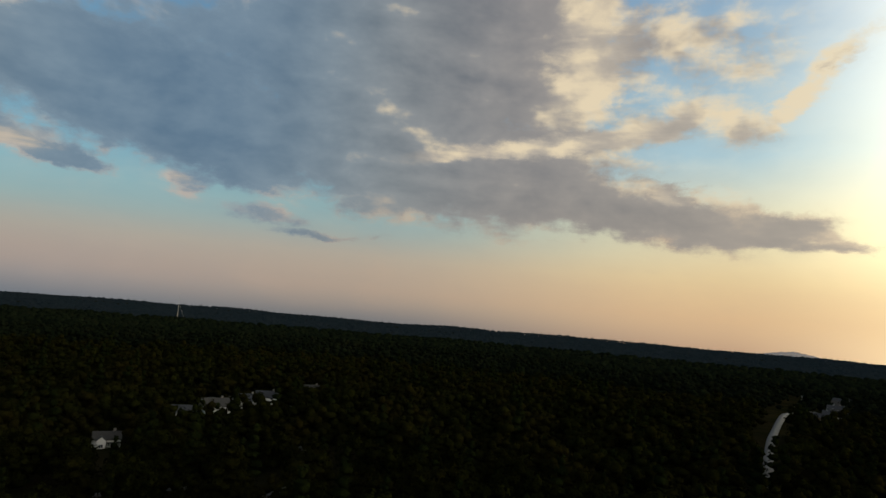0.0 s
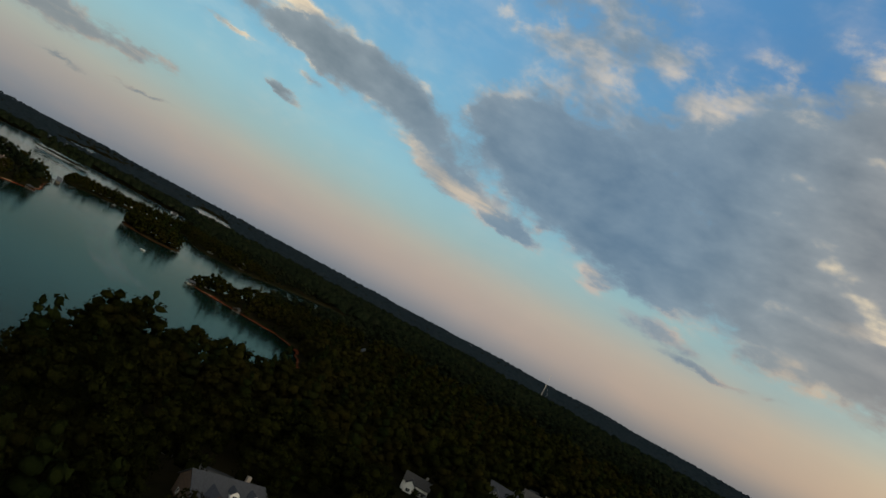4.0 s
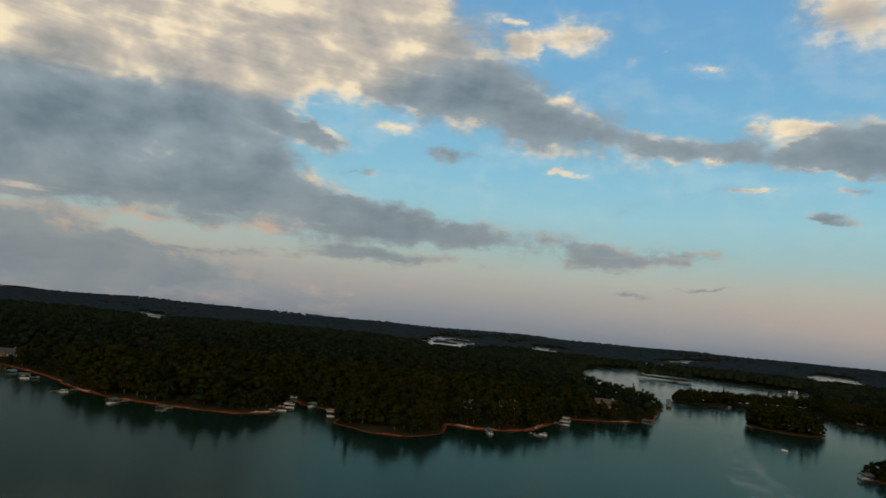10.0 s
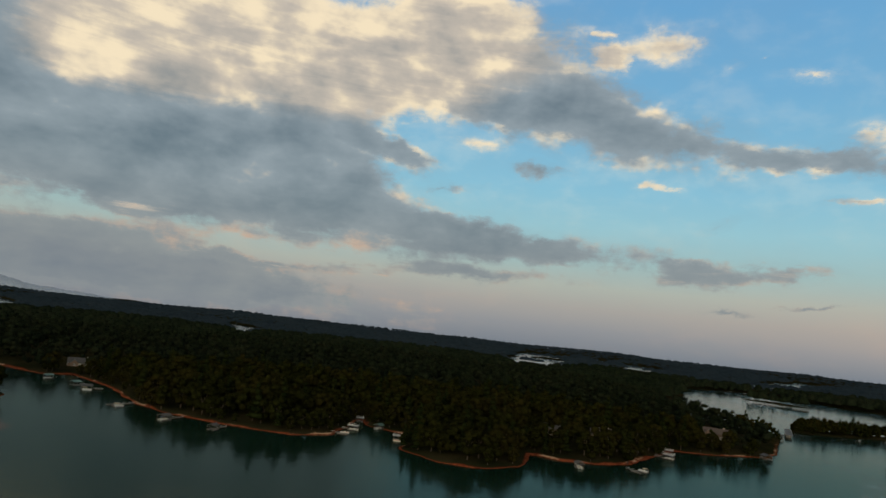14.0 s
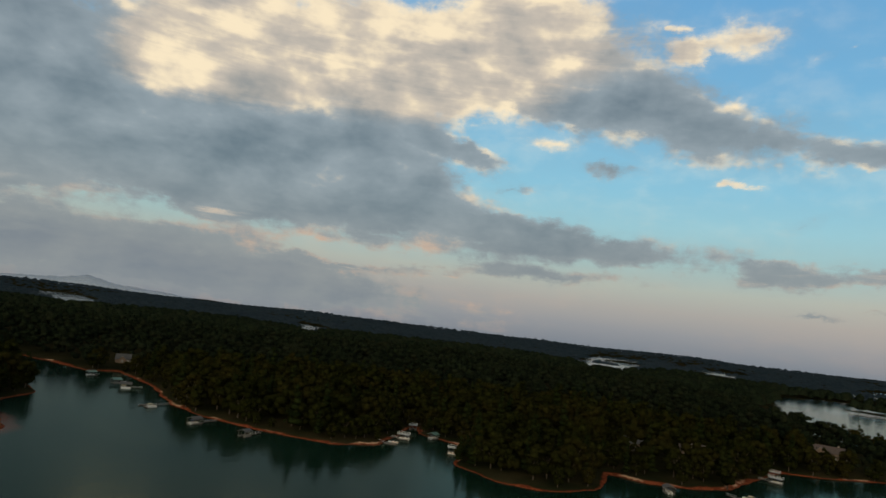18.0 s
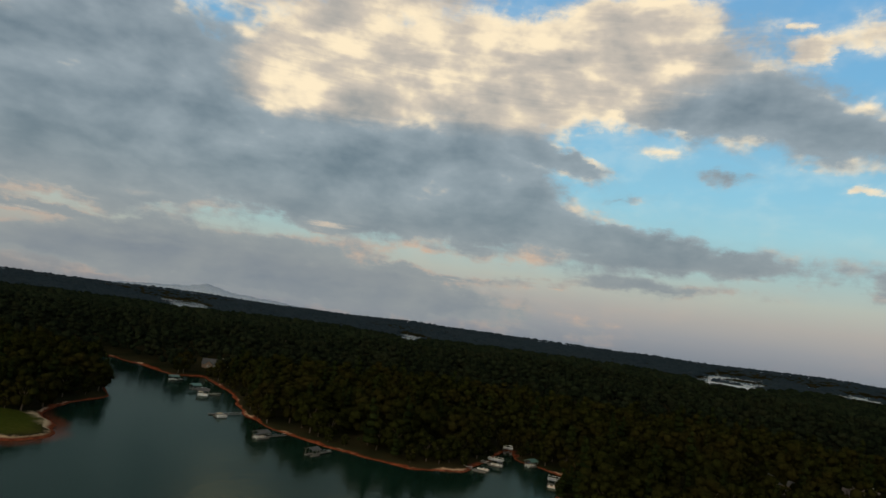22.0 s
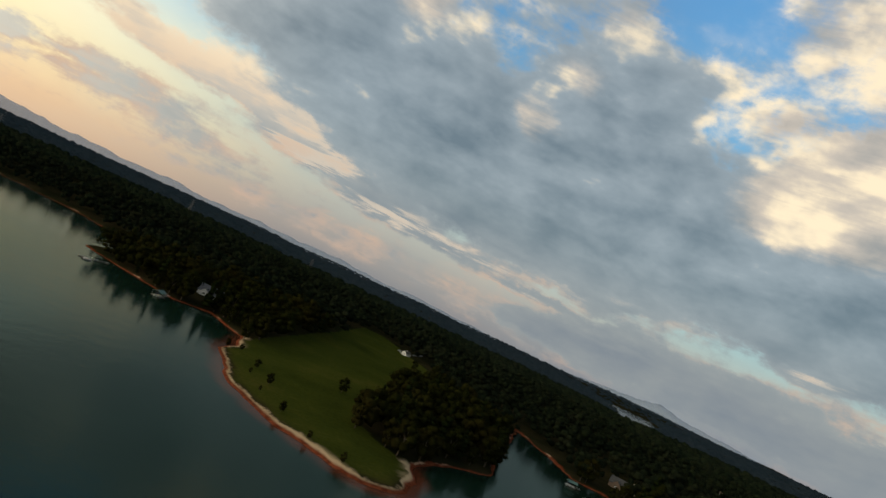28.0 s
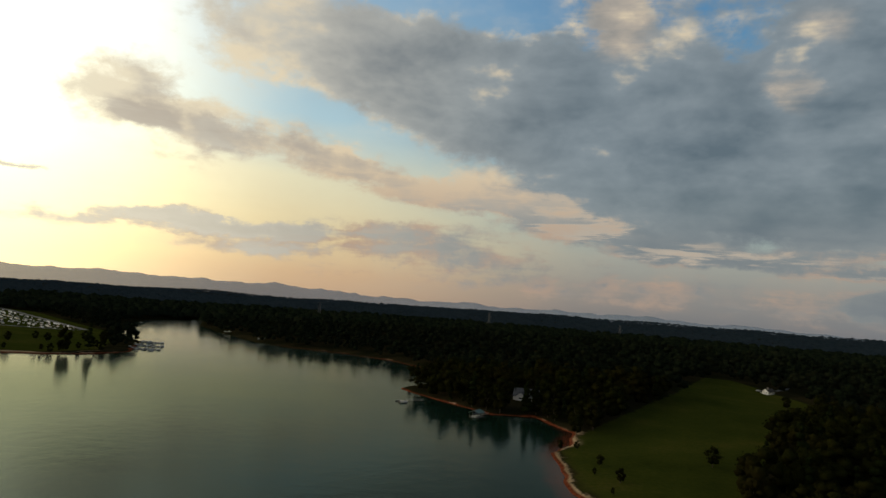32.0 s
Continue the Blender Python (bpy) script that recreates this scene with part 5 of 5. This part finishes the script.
# marina piers with slips
for px, py, turn, ln in ((-152, -700, 62, 42), (-143, -742, 62, 42), (-128, -786, 62, 36)):
    pier = thing("marina_pier", pose(px, py, 0, 0, 0, turn), "long wooden marina pier with finger slips and moored boats", "pier")
    part("walkway", block(2.6, ln, 0.3, 0, 0, 0.4), DECK, pier)
    for k in range(int(ln / 9)):
        yy = -ln / 2 + 4 + k * 9
        for s in (-1, 1):
            part("finger", block(8, 1.1, 0.25, s * 5.2, yy, 0.4), DECK, pier)
            part("piling", tube((s * 9.2, yy, -2), (s * 9.2, yy, 2.6), 0.18), BARK, pier)
            part("float", block(7.5, 0.8, 0.5, s * 5.2, yy, -0.12), FLOAT, pier)
    m = pier.matrix_world.copy()
    for k in range(int(ln / 9)):
        yy = -ln / 2 + 8.5 + k * 9
        for s in (-1, 1):
            if rl.random() < 0.8:
                mm = m @ pose(s * 5.4, yy, 0.05, 0, 0, 90 * s)
                if rl.random() < 0.5:
                    pontoon_boat(mm, rl.choice((NAVY, TAN, HULL)), "pontoon boat with a cloth canopy in a marina slip")
                else:
                    runabout(mm, rl.choice((NAVY, RED, HULL)), "white motor boat moored in a marina slip")


# ---------------------------------------------------------------- power pylons and masts
def pylon(x, y, h, turn):
    ob = thing("power_pylon", at_ground(x, y, turn), "tall grey steel lattice power pylon above the trees", "pylon")
    corners = [(-1, -1), (1, -1), (1, 1), (-1, 1)]
    for cx, cy in corners:
        part("leg", tube((cx * h * 0.09, cy * h * 0.09, 0), (cx * h * 0.02, cy * h * 0.02, h), 0.22, 5), STEEL, ob)
    for k in range(7):
        za, zb = h * k / 7, h * (k + 1) / 7
        ra, rb = h * (0.09 - 0.07 * k / 7), h * (0.09 - 0.07 * (k + 1) / 7)
        bm = bmesh.new()
        for i in range(4):
            a, b = corners[i], corners[(i + 1) % 4]
            tube((a[0] * ra, a[1] * ra, za), (b[0] * rb, b[1] * rb, zb), 0.11, 4, bm)
            tube((b[0] * ra, b[1] * ra, za), (a[0] * rb, a[1] * rb, zb), 0.11, 4, bm)
        part("bracing", bm, STEEL, ob)
    for zz, ww in ((0.72, 9), (0.84, 7.5), (0.96, 6)):
        bm = tube((-ww, 0, h * zz), (ww, 0, h * zz), 0.2, 5)
        tube((-ww, 0, h * zz), (0, 0, h * zz + 2.2), 0.12, 4, bm)
        tube((ww, 0, h * zz), (0, 0, h * zz + 2.2), 0.12, 4, bm)
        arm = part("cross_arm", bm, STEEL, ob)
        for s in (-1, 1):
            part("insulator", tube((s * ww, 0, h * zz - 2), (s * ww, 0, h * zz), 0.14), BARK, arm)
    return ob


for x, y, h, turn in ((-711, -1678, 46, 20), (-269, -1673, 46, 20), (-763, -1943, 46, 20), (-1000, -1500, 44, 20)):
    pylon(x, y, h, turn)
mast = thing("radio_mast", at_ground(-900, 2300), "thin far radio mast on the horizon", "mast")
part("pole", tube((0, 0, 0), (0, 0, 95), 0.9, 6, None, 0.3), METAL, mast)
part("guy_wire", tube((0, 0, 60), (25, 10, 0), 0.15, 4), METAL, mast)


# ---------------------------------------------------------------- single trees
def tree_meshes(rng, i):
    bm = bmesh.new()
    tube((0, 0, -0.03), (0.01, 0, 0.35), 0.022, 7, bm, 0.014)
    for k in range(5):
        a = k * 1.27 + i
        tube((0.01, 0, 0.28 + 0.04 * k), (0.17 * math.cos(a), 0.17 * math.sin(a), 0.52 + 0.05 * k), 0.009, 5, bm, 0.003)
    trunk = bpy.data.meshes.new("trunk")
    bm.to_mesh(trunk)
    bm.free()
    trunk.materials.append(BARK)
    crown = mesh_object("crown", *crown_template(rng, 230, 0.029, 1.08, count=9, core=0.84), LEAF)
    me = crown.data
    me.polygons.foreach_set("use_smooth", np.ones(len(me.polygons), bool))
    bpy.data.objects.remove(crown)
    return trunk, me


KINDS = [tree_meshes(rng, i) for i in range(6)]


def tree(x, y, z, h, label, group, k):
    ob = thing("tree", Matrix.LocRotScale((x, y, z), Euler((0, 0, (x * 7.3 + y) % 6.28)), (h, h, h)), label, "tree", group)
    for name, me in zip(("trunk", "crown"), KINDS[k % 6]):
        o = new(name, me)
        o.parent = ob


for i, ((x, y, z), h) in enumerate(single_trees):
    size = "small young" if h < 11 else "tall" if h > 20 else "medium"
    tree(x, y, z, h, f"{size} green broadleaf tree leaning over the red clay lake bank", "trees along the lake front", i)
for i, (x, y, h) in enumerate(((-545, -252, 11), (-491, -227, 7), (-493, -256, 6), (-485, -241, 3.5), (-497, -141, 5), (-485, -187, 6), (-720, -455, 12), (-527, -192, 13), (-538, -178, 11),
                               (-482, -212, 3), (-489, -160, 4), (-494, -292, 5), (-487, -297, 6))):
    tree(x, y, float(height(np.array([x * 1.0]), np.array([y * 1.0]))[0]) - 0.2, h, "round dark green tree standing alone in the mown meadow", "trees in the meadow", i)
for i, (x, y, h) in enumerate(((-60, -604, 7), (-90, -608, 7), (-104, -614, 6), (-40, -650, 11), (-55, -672, 10), (-70, -664, 11), (-85, -715, 12), (-112, -634, 8), (-122, -650, 10), (-114, -690, 13), (-100, -730, 14), (-108, -705, 14), (-96, -760, 14))):
    tree(x, y, float(height(np.array([x * 1.0]), np.array([y * 1.0]))[0]) - 0.2, h, "green broadleaf tree on the grassy marina shore", "trees by the marina", i)

for i, (x, y, h) in enumerate(((-541, 474, 11), (-547, 482, 15), (-538, 486, 13), (-551, 492, 16), (-543, 499, 17), (-556, 504, 13), (-549, 512, 18))):
    tree(x, y, float(height(np.array([x * 1.0]), np.array([y * 1.0]))[0]) - 0.2, h, "green broadleaf tree on the tip of a wooded cape", "trees on the cape", i)

# ---------------------------------------------------------------- far mountains
def ridge(name, a0, a1, tops, radius, seed, label, rough=1.0):
    """A wooded ridge far off: bearing from a0 to a1, heights in metres in between."""
    k = 420
    t = np.linspace(0, 1, k)
    a = np.radians(a0 + (a1 - a0) * t)
    top = np.interp(t, np.linspace(0, 1, len(tops)), tops)
    g = np.random.RandomState(seed)
    for f, w in ((3, 8), (7, 11), (13, 11), (29, 8), (53, 4), (97, 2)):
        top = top + rough * w * (0.6 - np.abs(np.sin(f * 3.14 * t + g.uniform(0, 6) + 0.8 * np.sin(f * t)))) * np.clip(top / 90, 0, 1)
    rows = []
    for depth, hz in ((0, 0.0), (60, 0.55), (130, 1.0), (240, 0.0)):
        r = radius + depth
        rows.append(np.stack([-np.sin(a) * r - 150, np.cos(a) * r, np.where(hz > 0, top * hz, -5)], 1))
    v = np.concatenate(rows)
    f = [(q * k + i, q * k + i + 1, (q + 1) * k + i + 1, (q + 1) * k + i) for q in range(3) for i in range(k - 1)]
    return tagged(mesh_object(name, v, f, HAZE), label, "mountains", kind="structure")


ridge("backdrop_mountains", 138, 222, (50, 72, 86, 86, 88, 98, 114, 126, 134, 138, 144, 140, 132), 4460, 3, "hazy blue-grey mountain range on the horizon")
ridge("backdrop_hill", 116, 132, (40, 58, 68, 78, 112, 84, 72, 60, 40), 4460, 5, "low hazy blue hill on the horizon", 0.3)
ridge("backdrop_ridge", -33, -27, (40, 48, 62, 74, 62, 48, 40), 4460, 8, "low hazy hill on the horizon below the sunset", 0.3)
